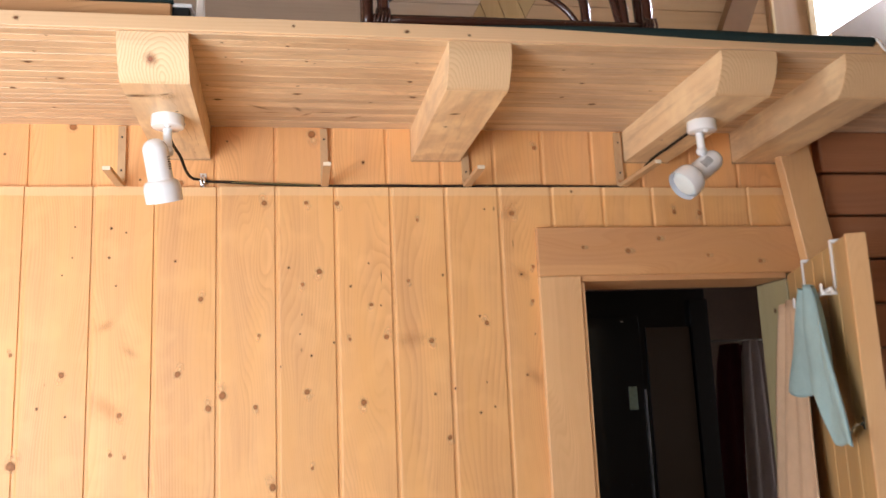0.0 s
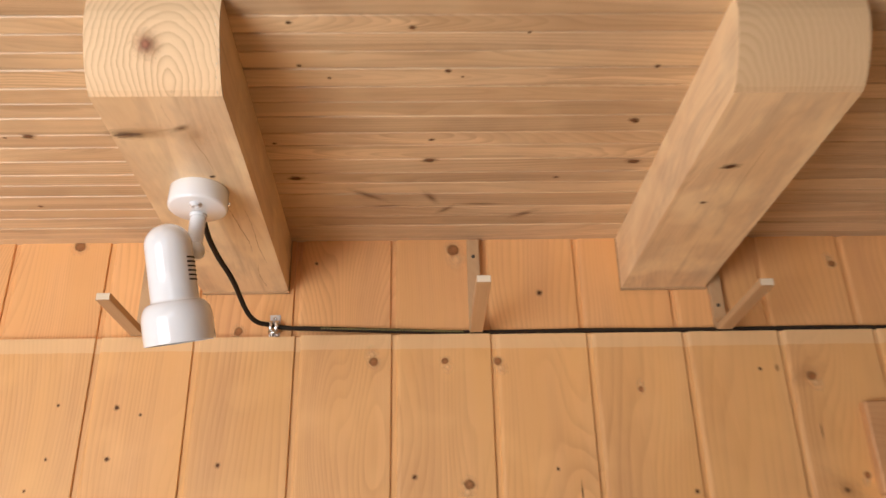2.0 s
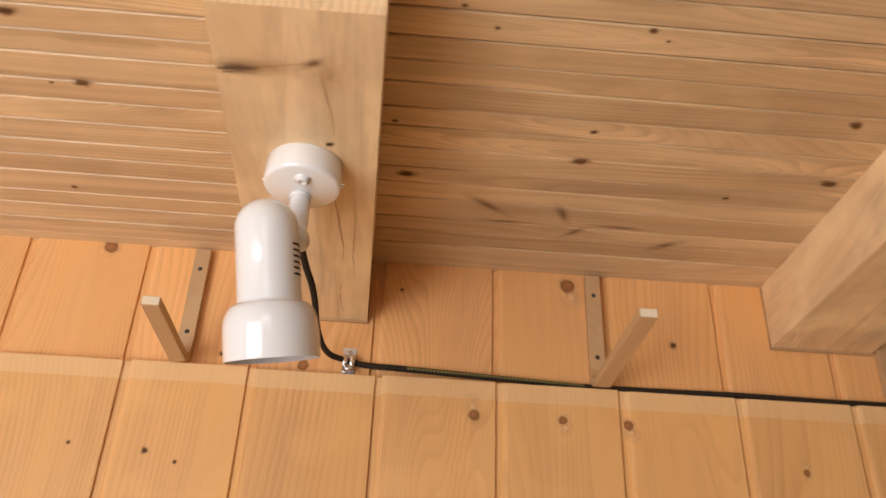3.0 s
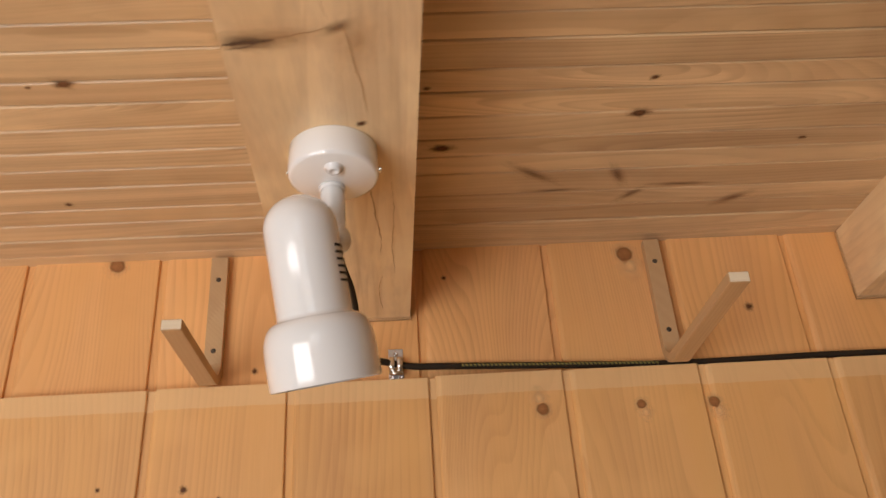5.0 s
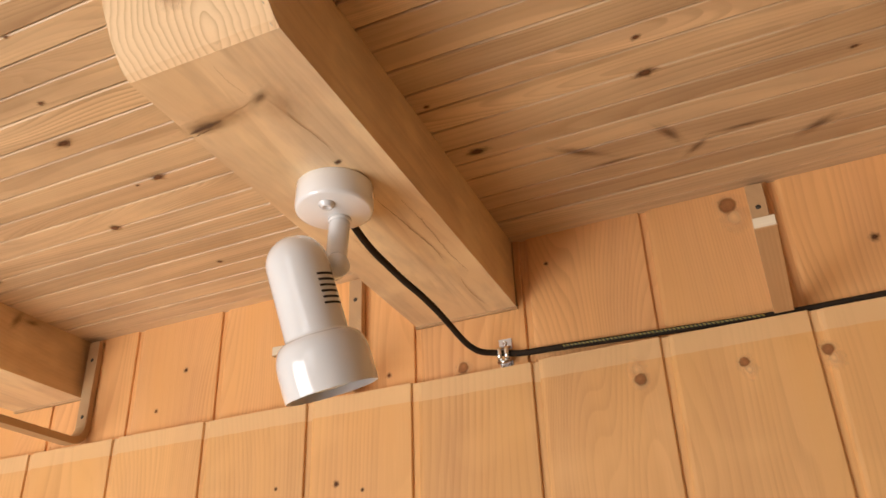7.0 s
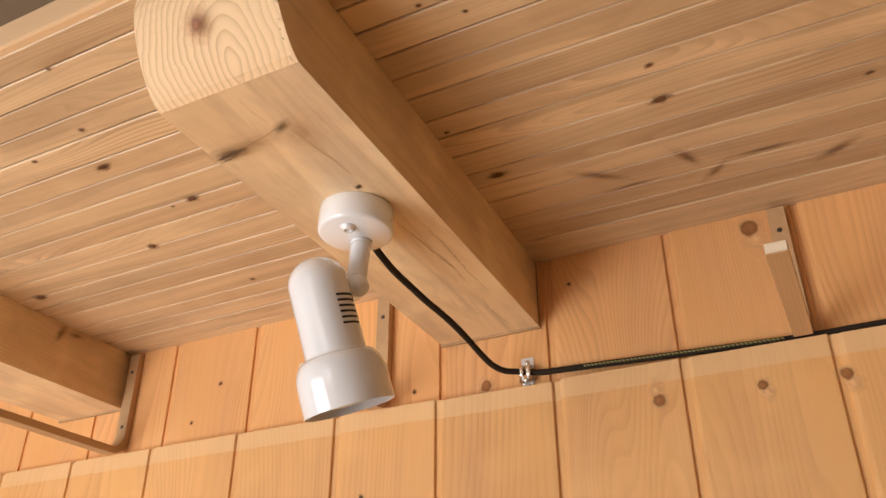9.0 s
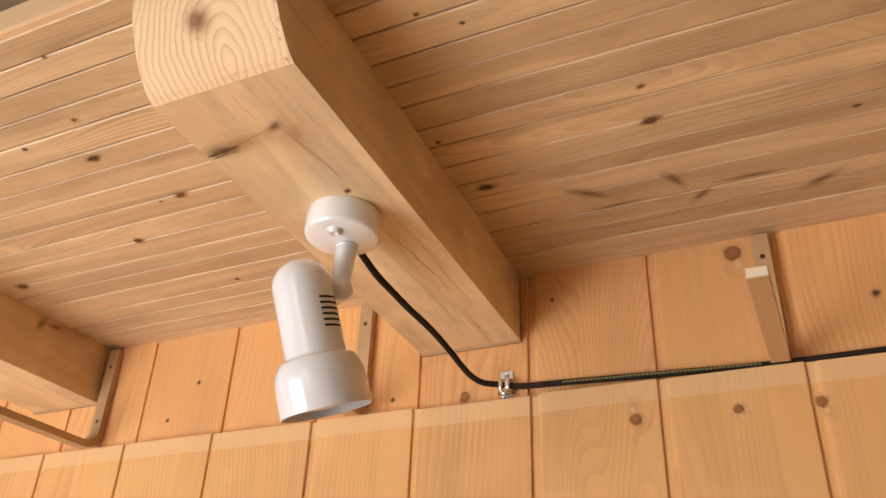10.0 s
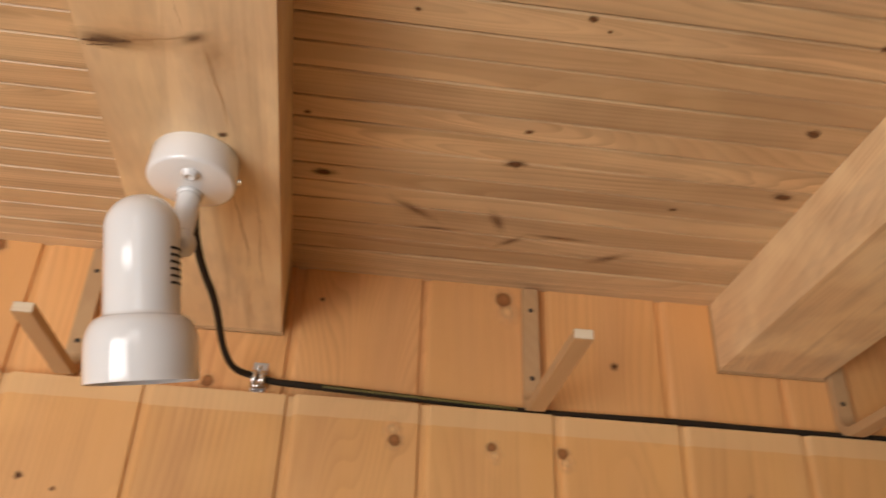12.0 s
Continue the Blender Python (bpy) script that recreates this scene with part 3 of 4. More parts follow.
# ---- spotlights ----


def axis_frame(origin, direction, side):
    """A matrix whose +z runs along direction and whose +x leans to side."""
    z = Vector(direction).normalized()
    x = (Vector(side) - z * Vector(side).dot(z)).normalized()
    m = Matrix((x, z.cross(x), z)).transposed().to_4x4()
    return Matrix.Translation(origin) @ m


def spotlight(cap_at, stem_at, knuckle, dome, aim, vent_side, label, turn=0.0):
    """Ceiling cap, off-centre stem with a knuckle, and a bell-shaped head from dome along aim."""
    lamp = empty("spotlight", cap_at)
    lamp["label"] = label
    tagged(lamp, label, "lamp", group="white spotlights")
    cx, cy, cz = cap_at
    cap = lathe([(0.0, 0.0), (0.0405, 0.0), (0.0415, -0.002), (0.0415, -0.0265), (0.0405, -0.0295), (0.038, -0.031), (0.0, -0.031)], 56, Matrix.Translation(cap_at))
    cap_ob = under(part("ceiling_cap", cap, M_WHITE, smooth=True), lamp)
    # fixing nut on the cap and the grub screw on its rim
    nut = lathe([(0.0, 0.001), (0.0088, 0.001), (0.0088, -0.0012), (0.0062, -0.0018), (0.0060, -0.0042), (0.0040, -0.0048), (0.0036, -0.0036), (0.0, -0.0034)], 24, Matrix.Translation((cx + 0.002, cy - 0.018, cz - 0.031)))
    under(part("nut", nut, M_WHITE, smooth=True), lamp)
    for sgn in (1, -1):
        grub = lathe([(0.0, 0.003), (0.0028, 0.003), (0.0028, 0.0), (0.0, 0.0)], 12, Matrix.Translation((cx + sgn * 0.0408, cy + 0.006, cz - 0.019)) @ Matrix.Rotation(sgn * math.pi / 2, 4, "Y"))
        under(part("grub_screw", grub, M_METAL), lamp)
    sx, sy, sz = stem_at
    k = Vector(knuckle)
    collar = lathe([(0.0, 0.0), (0.0125, 0.0), (0.0125, -0.003), (0.0105, -0.006), (0.0, -0.006)], 24, Matrix.Translation(stem_at))
    under(part("collar", collar, M_WHITE, smooth=True), lamp)
    top = Vector(stem_at)
    line = [top.lerp(k, i / 6) for i in range(7)]
    under(part("stem", tube(line, 0.0112, 20, [1.0, 1.0, 1.0, 1.0, 1.0, 0.98, 0.8]), M_WHITE, smooth=True), lamp)
    a = Vector(aim).normalized()
    d = Vector(dome)
    foot = d + a * max(0.03, (k - d).dot(a))
    out = (k - foot).normalized()
    pivot_axis = a.cross(out).normalized()
    pivot = lathe([(0.0, -0.0125), (0.0062, -0.0125), (0.0068, -0.0105), (0.0118, -0.0100), (0.0132, -0.0080), (0.0132, 0.0080), (0.0118, 0.0100), (0.0068, 0.0105), (0.0062, 0.0125), (0.0, 0.0125)], 24, axis_frame(k, pivot_axis, a))
    pivot_ob = under(part("pivot", pivot, M_WHITE, smooth=True), lamp)
    arm = lathe([(0.0, 0.0), (0.0078, 0.0), (0.0078, (k - foot).length), (0.0, (k - foot).length)], 18, axis_frame(foot, out, a))
    under(part("pivot_lug", arm, M_WHITE, smooth=True), lamp)
    # head: domed tube, shoulder, bell, rolled rim; shade inside put into a grey-blue colour
    R, B = 0.0315, 0.0467
    prof = []
    for i in range(11):
        t = i / 10 * math.pi / 2
        prof.append((R * math.sin(t), 0.030 - 0.030 * math.cos(t)))
    prof += [(R, 0.060), (R + 0.0004, 0.1035), (R + 0.0014, 0.1065)]
    for i in range(1, 9):
        t = i / 8
        prof.append((R + 0.002 + (B - R - 0.002) * math.sin(t * math.pi / 2) ** 0.9, 0.1065 + 0.022 * (1 - math.cos(t * math.pi / 2)) + 0.004 * t))
    prof += [(B + 0.0002, 0.140), (B, 0.1605), (B - 0.0006, 0.162)]
    head = axis_frame(d, a, vent_side)
    shell = part("shade", lathe(prof, 64, head), M_WHITE, smooth=True)
    under(shell, lamp)
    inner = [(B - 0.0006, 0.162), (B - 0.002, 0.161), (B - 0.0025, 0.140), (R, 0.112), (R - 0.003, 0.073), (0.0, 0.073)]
    inside = under(part("reflector", lathe(inner, 48, head), M_SHADED_IN, smooth=True), lamp)
    bulb = [(0.0, 0.1575), (0.020, 0.1570), (0.033, 0.1545), (0.0405, 0.149), (0.0415, 0.144), (0.038, 0.131), (0.025, 0.108), (0.014, 0.09), (0.013, 0.076), (0.0, 0.076)]
    under(part("bulb", lathe(bulb, 40, head), M_GLASS_BULB, None, "frosted reflector bulb", smooth=True), lamp)
    # six dark vent slots on the tube
    for i in range(6):
        bm = bmesh.new()
        h, half = 0.0011, radians(22)
        rows = []
        for j in range(7):
            ang = turn - half + 2 * half * j / 6
            rr = R + 0.0006
            z = 0.0503 + i * 0.0060
            rows.append([bm.verts.new((rr * math.cos(ang), rr * math.sin(ang), z - h)), bm.verts.new((rr * math.cos(ang), rr * math.sin(ang), z + h)),
                         bm.verts.new(((rr - 0.004) * math.cos(ang), (rr - 0.004) * math.sin(ang), z + h)), bm.verts.new(((rr - 0.004) * math.cos(ang), (rr - 0.004) * math.sin(ang), z - h))])
        for p, q in zip(rows, rows[1:]):
            for j in range(4):
                bm.faces.new((p[j], p[(j + 1) % 4], q[(j + 1) % 4], q[j]))
        bm.faces.new(rows[0])
        bm.faces.new(rows[-1][::-1])
        bmesh.ops.recalc_face_normals(bm, faces=bm.faces[:])
        bm.transform(head)
        slot = part("vent_slot", bm, M_SLOT)
        under(slot, lamp)
    return lamp


spotlight((-0.2035, 2.247, BEAM_Z), (-0.2060, 2.263, 2.375), (-0.2035, 2.252, 2.313), (-0.2331, 2.2117, 2.3354), (0.1487, 0.3605, -1.0), (0.93, -0.36, 0.0),
          "white enamel spotlight screwed under a ceiling beam, switched off", -0.19)
spotlight((1.263, 2.222, BEAM_Z), (1.263, 2.238, 2.375), (1.266, 2.241, 2.324), (1.327, 2.262, 2.319), (-0.80, -0.10, -0.60), (0.0, -1.0, 0.45),
          "white enamel spotlight aimed forward under a beam, switched off")

# ---- cable ----
cable_line = smooth_path([(-0.204, 2.268, 2.392), (-0.207, 2.290, 2.385), (-0.211, 2.340, 2.379), (-0.212, 2.388, 2.377), (-0.208, 2.422, 2.371), (-0.203, 2.454, 2.366), (-0.201, 2.494, 2.362), (-0.201, 2.540, 2.357),
                          (-0.198, 2.567, 2.349), (-0.192, 2.588, 2.341), (-0.182, 2.606, 2.337), (-0.165, 2.622, 2.338), (-0.135, 2.6285, 2.334), (-0.09, 2.6285, 2.332), (0.0, 2.6275, 2.328), (0.10, 2.6275, 2.324), (0.19, 2.627, 2.3205),
                          (0.30, 2.6265, 2.3205), (0.42, 2.626, 2.3215), (0.55, 2.6265, 2.3205), (0.70, 2.626, 2.3208), (0.85, 2.626, 2.3215), (1.0, 2.6265, 2.320), (1.15, 2.626, 2.320),
                          (1.20, 2.624, 2.328), (1.235, 2.615, 2.36), (1.262, 2.600, 2.392), (1.268, 2.560, 2.401), (1.268, 2.45, 2.401), (1.266, 2.35, 2.4005), (1.264, 2.27, 2.400)], 8)
cable = tagged(part("cable", tube(cable_line, 0.0043, 12), M_BLACK, smooth=True), "black flexible cable running along the wall ledge between spotlights", "cable")
strip = [p + Vector((0.0, -0.0046, 0.0002)) for p in smooth_path([(-0.072, 2.6281, 2.3308), (-0.03, 2.6278, 2.329), (0.05, 2.6275, 2.326), (0.13, 2.6275, 2.323), (0.185, 2.627, 2.3208)], 8)]
part("earth_wire", tube(strip, 0.0017, 8), M_YELLOW, cable, "thin yellow-green twisted wire", smooth=True)


def cable_clamp(at):
    c = empty("cable_clamp", at)
    tagged(c, "small zinc-plated clamp holding the cable to the ledge", "clamp")
    x, y, z = at
    bm = box(x - 0.0095, x + 0.0095, y + 0.0068, y + 0.0084, z + 0.0085, z + 0.0245, 0.0005)
    box(x - 0.0095, x + 0.0095, y + 0.0068, y + 0.0084, z - 0.021, z - 0.0085, 0.0005, bm=bm)
    under(part("plate", bm, M_DULL), c)
    for dx in (-0.0052, 0.0052):
        pts = [(x + dx, y + 0.0078, z - 0.0105), (x + dx, y - 0.001, z - 0.0100), (x + dx, y - 0.0066, z - 0.0055), (x + dx, y - 0.0072, z), (x + dx, y - 0.0066, z + 0.0055), (x + dx, y - 0.001, z + 0.0100), (x + dx, y + 0.0078, z + 0.0105)]
        bm = tube(smooth_path(pts, 4), 0.0011, 8)
        for v in bm.verts:
            v.co.x = x + dx + (v.co.x - x - dx) * 3.4
        under(part("saddle", bm, M_METAL, smooth=True), c)
    under(part("bolt", tube([(x - 0.0085, y - 0.0040, z - 0.0125), (x + 0.0085, y - 0.0040, z - 0.0125)], 0.0030, 10), M_METAL, smooth=True), c)
    for dx, dz in ((0.0, 0.0172), (-0.0055, -0.0165), (0.0055, -0.0165)):
        s = lathe([(0.0, 0.0014), (0.0012, 0.0016), (0.0016, 0.0034), (0.0030, 0.0026), (0.0037, 0.001), (0.0038, 0.0), (0.0, 0.0)], 12, axis_frame((x + dx, y + 0.0070, z + dz), (0, -1, 0), (1, 0, 0)))
        under(part("screw", s, M_METAL, smooth=True), c)
    return c


cable_clamp((-0.157, 2.6265, 2.3365))

# ---- wooden shelf brackets ----


def bracket(x, tip_y, width, label, height=CEIL - 0.006, drop=0.0):
    b = empty("shelf_bracket", (x, 2.63, 2.32))
    tagged(b, label, "bracket", group="wooden brackets above the ledge")
    t = 0.0125
    y_out, z_in = BACK - 0.001, LEDGE - 0.001
    r_o = 0.036
    prof = [(y_out, height), (y_out - t, height)]
    for k in range(7):
        a = k / 6 * math.pi / 2
        prof.append((y_out - r_o + (r_o - t) * math.cos(a), z_in + r_o - (r_o - t) * math.sin(a)))
    prof += [(tip_y, z_in + t + drop), (tip_y, z_in + drop)]
    for k in range(7):
        a = math.pi / 2 - k / 6 * math.pi / 2
        prof.append((y_out - r_o + r_o * math.cos(a), z_in + r_o - r_o * math.sin(a)))
    bm = prism(prof, "X", x - width / 2, x + width / 2)
    edges = [e for e in bm.edges if e.calc_length() > 0.01]
    bmesh.ops.bevel(bm, geom=edges, offset=0.0008, segments=1, affect="EDGES")
    # sawn tip made paler, partly for the light that falls on it
    for f in bm.faces:
        if f.normal.y < -0.9 and f.calc_center_median().y < tip_y + 0.002:
            f.material_index = 1
    under(part("bent_arm", bm, [M_BATTEN, M_TIP]), b)
    for z in (height - 0.035, LEDGE + 0.052):
        s = lathe([(0.0, 0.0012), (0.0022, 0.0010), (0.0036, 0.0), (0.0, 0.0)], 12, axis_frame((x, y_out - t, z), (0, -1, 0), (1, 0, 0)))
        under(part("screw", s, M_SCREW), b)
    return b


for x, tip, lab in ((-0.925, 2.290, "bent pale wooden bracket beside a beam"), (-0.392, 2.430, "bent pale wooden bracket with a short arm"), (0.207, 2.375, "bent pale wooden bracket screwed to the upper boards"),
                    (0.654, 2.400, "bent pale wooden bracket beside a beam"), (1.172, 2.330, "bent pale wooden bracket beside a beam")):
    bracket(x, tip, 0.0225, lab)

# ---- open door with towels ----


def door_leaf():
    hinge = Vector((1.722, 2.580, 0.0))
    tip = Vector((1.452, 1.890, 0.0))
    width = (tip - hinge).length
    d = empty("door_1", hinge)
    tagged(d, "open plain pine plank door with towels over it", "door", kind="structure")
    m = axis_frame(hinge, (tip - hinge), (0, 0, 1))
    # local: x up, z out from the hinge, y across the thickness

    def slab(x0, x1, y0, y1, z0, z1, name, mat, bevel=0.002):
        bm = box(x0, x1, y0, y1, z0, z1, bevel)
        bm.transform(m)
        return under(part(name, bm, mat), d)

    n = 6
    # plank faces toned darker than the edge strip, partly for the shade on them
    for k in range(n):
        slab(0.01, 2.012, -0.022, 0.018, width * k / n + 0.001, width * (k + 1) / n - 0.001, "plank", M_DOORWOOD, 0.004)
    slab(0.012, 2.012, -0.026, 0.022, width, width + 0.012, "edge_strip", M_TRIM_Z)
    return d, m, width


leaf, leaf_m, leaf_w = door_leaf()


def towel(name, s_mid, top_w, low_w, z_top, z_left, z_right, folds, mat, label, seed, y_off, bulge):
    """A cloth gathered at the rack and falling open in two lobes on the door's near face."""
    rows, cols = 30, 37
    bm = bmesh.new()
    grid = []
    for i in range(rows):
        t = i / (rows - 1)
        w = top_w + (low_w - top_w) * (t ** 0.75)
        row = []
        for j in range(cols):
            a = j / (cols - 1)
            s = a - 0.5
            amp = 0.019 * (0.45 + 0.55 * t)
            y = y_off + bulge * t * (1 - 0.5 * a) + amp * math.sin(folds * 6.2832 * s + seed + 0.5 * math.sin(3 * t)) + 0.005 * math.sin(11 * s + 6 * t)
            lobe = z_left if a < 0.55 else (z_left + (z_right - z_left) * min(1, (a - 0.55) / 0.12))
            low = lobe + 0.015 * math.cos(2.2 * 6.2832 * s + seed)
            row.append(bm.verts.new((z_top + (low - z_top) * t - 0.015 * abs(s) * (1 - t), y, s_mid + w * s + 0.008 * math.sin(5 * t + seed))))
        grid.append(row)
    for a, b in zip(grid, grid[1:]):
        for j in range(cols - 1):
            bm.faces.new((a[j], a[j + 1], b[j + 1], b[j]))
    bmesh.ops.recalc_face_normals(bm, faces=bm.faces[:])
    bmesh.ops.solidify(bm, geom=bm.faces[:], thickness=0.006)
    bm.transform(leaf_m)
    return tagged(part(name, bm, mat, smooth=True), label, "towel")


def over_door_rack():
    h = empty("over_door_rack", leaf_m @ Vector((2.0, 0.0, 0.42)))
    tagged(h, "white plastic towel rack hung over the open door", "rack")
    for s in (0.25, 0.60):
        for name, x0, x1, y0, y1 in (("strap", 1.885, 2.022, 0.0185, 0.0225), ("strap", 2.0135, 2.0225, -0.030, 0.0185), ("strap", 1.97, 2.022, -0.033, -0.030), ("prong", 1.880, 1.890, 0.0185, 0.055), ("prong", 1.880, 1.910, 0.052, 0.057)):
            bm = box(x0, x1, y0, y1, s - 0.009, s + 0.009, 0.001)
            bm.transform(leaf_m)
            under(part(name, bm, M_SCREEN), h)
    bm = box(1.882, 1.894, 0.040, 0.050, 0.16, 0.66, 0.002)
    bm.transform(leaf_m)
    under(part("rail", bm, M_SCREEN), h)
    return h


over_door_rack()
towel("beige_towel", 0.15, 0.19, 0.54, 1.915, 0.70, 0.75, 2.6, M_BEIGE, "beige terry bath towel hung from the rack on the door", 3, 0.052, 0.10)
towel("blue_towel", 0.50, 0.10, 0.64, 1.918, 1.635, 1.515, 2.3, M_BLUE, "pale blue hand towel draped over the rack on the door", 1, 0.064, 0.0)
peg = empty("door_peg", leaf_m @ Vector((1.55, 0.02, 0.70)))
tagged(peg, "small metal coat peg screwed to the open door", "hook")
bm = tube([(1.56, 0.018, 0.70), (1.556, 0.035, 0.70), (1.545, 0.045, 0.705), (1.54, 0.052, 0.72)], 0.004, 8)
bm.transform(leaf_m)
under(part("prong", bm, M_METAL, smooth=True), peg)
bm = box(1.545, 1.575, 0.0165, 0.0195, 0.69, 0.71, 0.001)
bm.transform(leaf_m)
under(part("plate", bm, M_METAL), peg)

# ---- back room things ----
tagged(part("curtain_rail", tube([(2.2, 4.2, 1.895), (3.0, 4.2, 1.895)], 0.006, 8), M_SCREW), "thin dark metal hanging rail in the dim room", "rail")


def hanging_cloth(name, x, y, top, low, width, mat, label, seed):
    bm = bmesh.new()
    rows, cols, grid = 14, 21, []
    for i in range(rows):
        t = i / (rows - 1)
        row = []
        for j in range(cols):
            s = j / (cols - 1) - 0.5
            w = width * (0.45 + 0.55 * t ** 0.5)
            row.append(bm.verts.new((x + w * s, y + 0.022 * math.sin(17 * s + seed + 0.5 * t), top + (low - top) * t - 0.05 * s * s * (1 - t))))
        grid.append(row)
    for a, b in zip(grid, grid[1:]):
        for j in range(cols - 1):
            bm.faces.new((a[j], a[j + 1], b[j + 1], b[j]))
    bmesh.ops.solidify(bm, geom=bm.faces[:], thickness=0.008)
    return tagged(part(name, bm, mat, smooth=True), label, "clothing")


hanging_cloth("bathrobe", 2.36, 4.2, 1.88, 0.9, 0.32, M_MAROON, "dark maroon bathrobe hanging on a rail", 1)
hanging_cloth("grey_shirt", 2.42, 4.09, 1.89, 1.0, 0.22, M_GREY, "greyish garment hanging on a rail", 2)
hanging_cloth("bathrobe", 2.60, 4.2, 1.88, 0.9, 0.30, M_MAROON, "dark maroon robe hanging on a rail", 5)


def inner_door():
    d = empty("wardrobe", (1.4, 3.6, 0.0))
    tagged(d, "tall black lacquered wardrobe with a brown door panel", "wardrobe")
    under(part("body", box(1.15, 1.94, 3.62, 4.10, 0.0, 2.10, 0.004), M_BLACKDOOR), d)
    door = under(part("door", box(1.16, 1.605, 3.596, 3.618, 0.05, 1.98, 0.003), M_BLACKDOOR), d)
    under(part("panel", box(1.640, 1.845, 3.606, 3.6185, 0.05, 1.93, 0.002), M_PANEL, None, "dark brown wood panel"), d)
    under(part("latch", box(1.515, 1.530, 3.588, 3.5955, 1.955, 1.962, 0.001), M_METAL), d)
    under(part("edge_strip", box(1.614, 1.618, 3.600, 3.618, 0.05, 1.66, 0.002), M_DULL), d)
    under(part("side_frame", box(1.850, 1.935, 3.590, 3.618, 0.0, 2.05, 0.003), M_BLACKDOOR), d)
    # plate coloured in place of a reflection on the black door
    under(part("reflection_plate", box(1.532, 1.570, 3.590, 3.5955, 1.575, 1.675, 0.001), M_REFLECTION, None, "small mottled green plate standing in for a reflection"), d)
    return d


inner_door()

# ---- loft ----
LOFT = CEIL + 0.038


M_GREYBOARD = wood("grey_white_boards", (0.74, 0.66, 0.58), (0.58, 0.49, 0.41), "X", island=True, pins=0.8)
LOFT_Y = 4.20


def loft_panel(name, corners, n, mat, label, cross=0.0):
    """Boards across a four-cornered patch of the loft wall: corners (x, z) low-left, low-right, high-right, high-left; cross drops each board's right end."""
    (ax, az), (bx, bz), (cx, cz), (dx, dz) = corners
    bm = bmesh.new()
    for k in range(n):
        lo, hi = k / n + 0.0012, (k + 1) / n - 0.0012
        quad = []
        for f, left in ((lo, True), (lo, False), (hi, False), (hi, True)):
            g = f if left else f - cross
            x, z = (ax + (dx - ax) * g, az + (dz - az) * g) if left else (bx + (cx - bx) * g, bz + (cz - bz) * g)
            quad.append((x, z))
        front = [bm.verts.new((x, LOFT_Y, z)) for x, z in quad]
        back = [bm.verts.new((x, LOFT_Y + 0.02, z)) for x, z in quad]
        bm.faces.new(front)
        for i in range(4):
            bm.faces.new((front[i], back[i], back[(i + 1) % 4], front[(i + 1) % 4]))
    bmesh.ops.recalc_face_normals(bm, faces=bm.faces[:])
    return tagged(part(name, bm, mat), label, "wall", kind="structure")


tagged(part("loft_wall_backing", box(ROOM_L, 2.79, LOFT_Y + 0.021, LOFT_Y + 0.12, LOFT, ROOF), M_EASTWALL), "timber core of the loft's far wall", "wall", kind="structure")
loft_panel("loft_wall_1", [(ROOM_L, LOFT), (0.47, LOFT), (1.86, ROOF), (ROOM_L, ROOF)], 20, M_GREYBOARD, "greyish white horizontal boards on the loft's far wall")
# sloping part of the loft, laid flat here to fit the camera's view
loft_panel("loft_wall_2", [(0.473, LOFT), (0.70, LOFT), (2.235, ROOF), (1.863, ROOF)], 22, M_LOFT_Z, "slanting band of pale boards, flattened onto the loft's far wall", cross=0.12)
loft_panel("loft_wall_3", [(0.703, LOFT), (2.785, LOFT), (2.785, ROOF), (2.238, ROOF)], 11, M_LOFT, "cream horizontal boards beside the loft window")
# slanting board standing in for a band of shade, and the window on the far wall
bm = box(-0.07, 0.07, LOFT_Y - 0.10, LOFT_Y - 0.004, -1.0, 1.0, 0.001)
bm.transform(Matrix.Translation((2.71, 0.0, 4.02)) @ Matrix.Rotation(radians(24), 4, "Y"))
tagged(part("loft_rafter", bm, M_SHADE_BAND), "slanting brown board standing in for shade beside the window", "rafter")
win = tagged(part("window_1", box(2.79, 3.07, LOFT_Y - 0.03, LOFT_Y + 0.10, LOFT, ROOF, 0.004), M_WINPOST), "cream timber window frame, bright with daylight", "window", kind="structure")
part("window_frame", box(3.90, 4.10, LOFT_Y - 0.03, LOFT_Y + 0.10, LOFT, ROOF, 0.004), M_LOFT_Z, win)
part("window_frame", box(3.071, 3.11, LOFT_Y + 0.02, LOFT_Y + 0.08, 3.40, 4.70, 0.004), M_SCREEN, win, "white inner frame")
part("cover_bead", box(2.795, 2.815, LOFT_Y - 0.042, LOFT_Y - 0.031, LOFT, ROOF, 0.003), M_LOFT_Z, win, "pale cover bead")
part("cover_bead", box(3.025, 3.068, LOFT_Y - 0.046, LOFT_Y - 0.031, LOFT, ROOF, 0.003), M_LOFT_Z, win, "pale cover bead")
part("window_sill", box(3.071, 3.899, LOFT_Y - 0.05, LOFT_Y + 0.10, 3.30, 3.40, 0.004), M_LOFT, win)
part("window_head", box(3.071, 3.899, LOFT_Y - 0.03, LOFT_Y + 0.10, 4.70, 4.80, 0.004), M_LOFT, win)
# board outlined to fit the view; its dimness is put into the grey
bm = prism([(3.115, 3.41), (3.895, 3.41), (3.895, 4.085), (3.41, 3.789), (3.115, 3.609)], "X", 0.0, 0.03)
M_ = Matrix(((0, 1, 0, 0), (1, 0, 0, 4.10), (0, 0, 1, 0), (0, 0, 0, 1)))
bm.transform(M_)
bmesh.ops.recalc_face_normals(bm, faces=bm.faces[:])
part("slanting_board", bm, M_SLANT, win, "dim greyish board fitted to the slanting edge by the window")
tagged(part("backdrop", box(2.0, 5.2, 5.6, 5.62, 2.6, 5.6), M_SKYGLOW), "overcast white daylight outside the loft window", "sky", kind="structure")
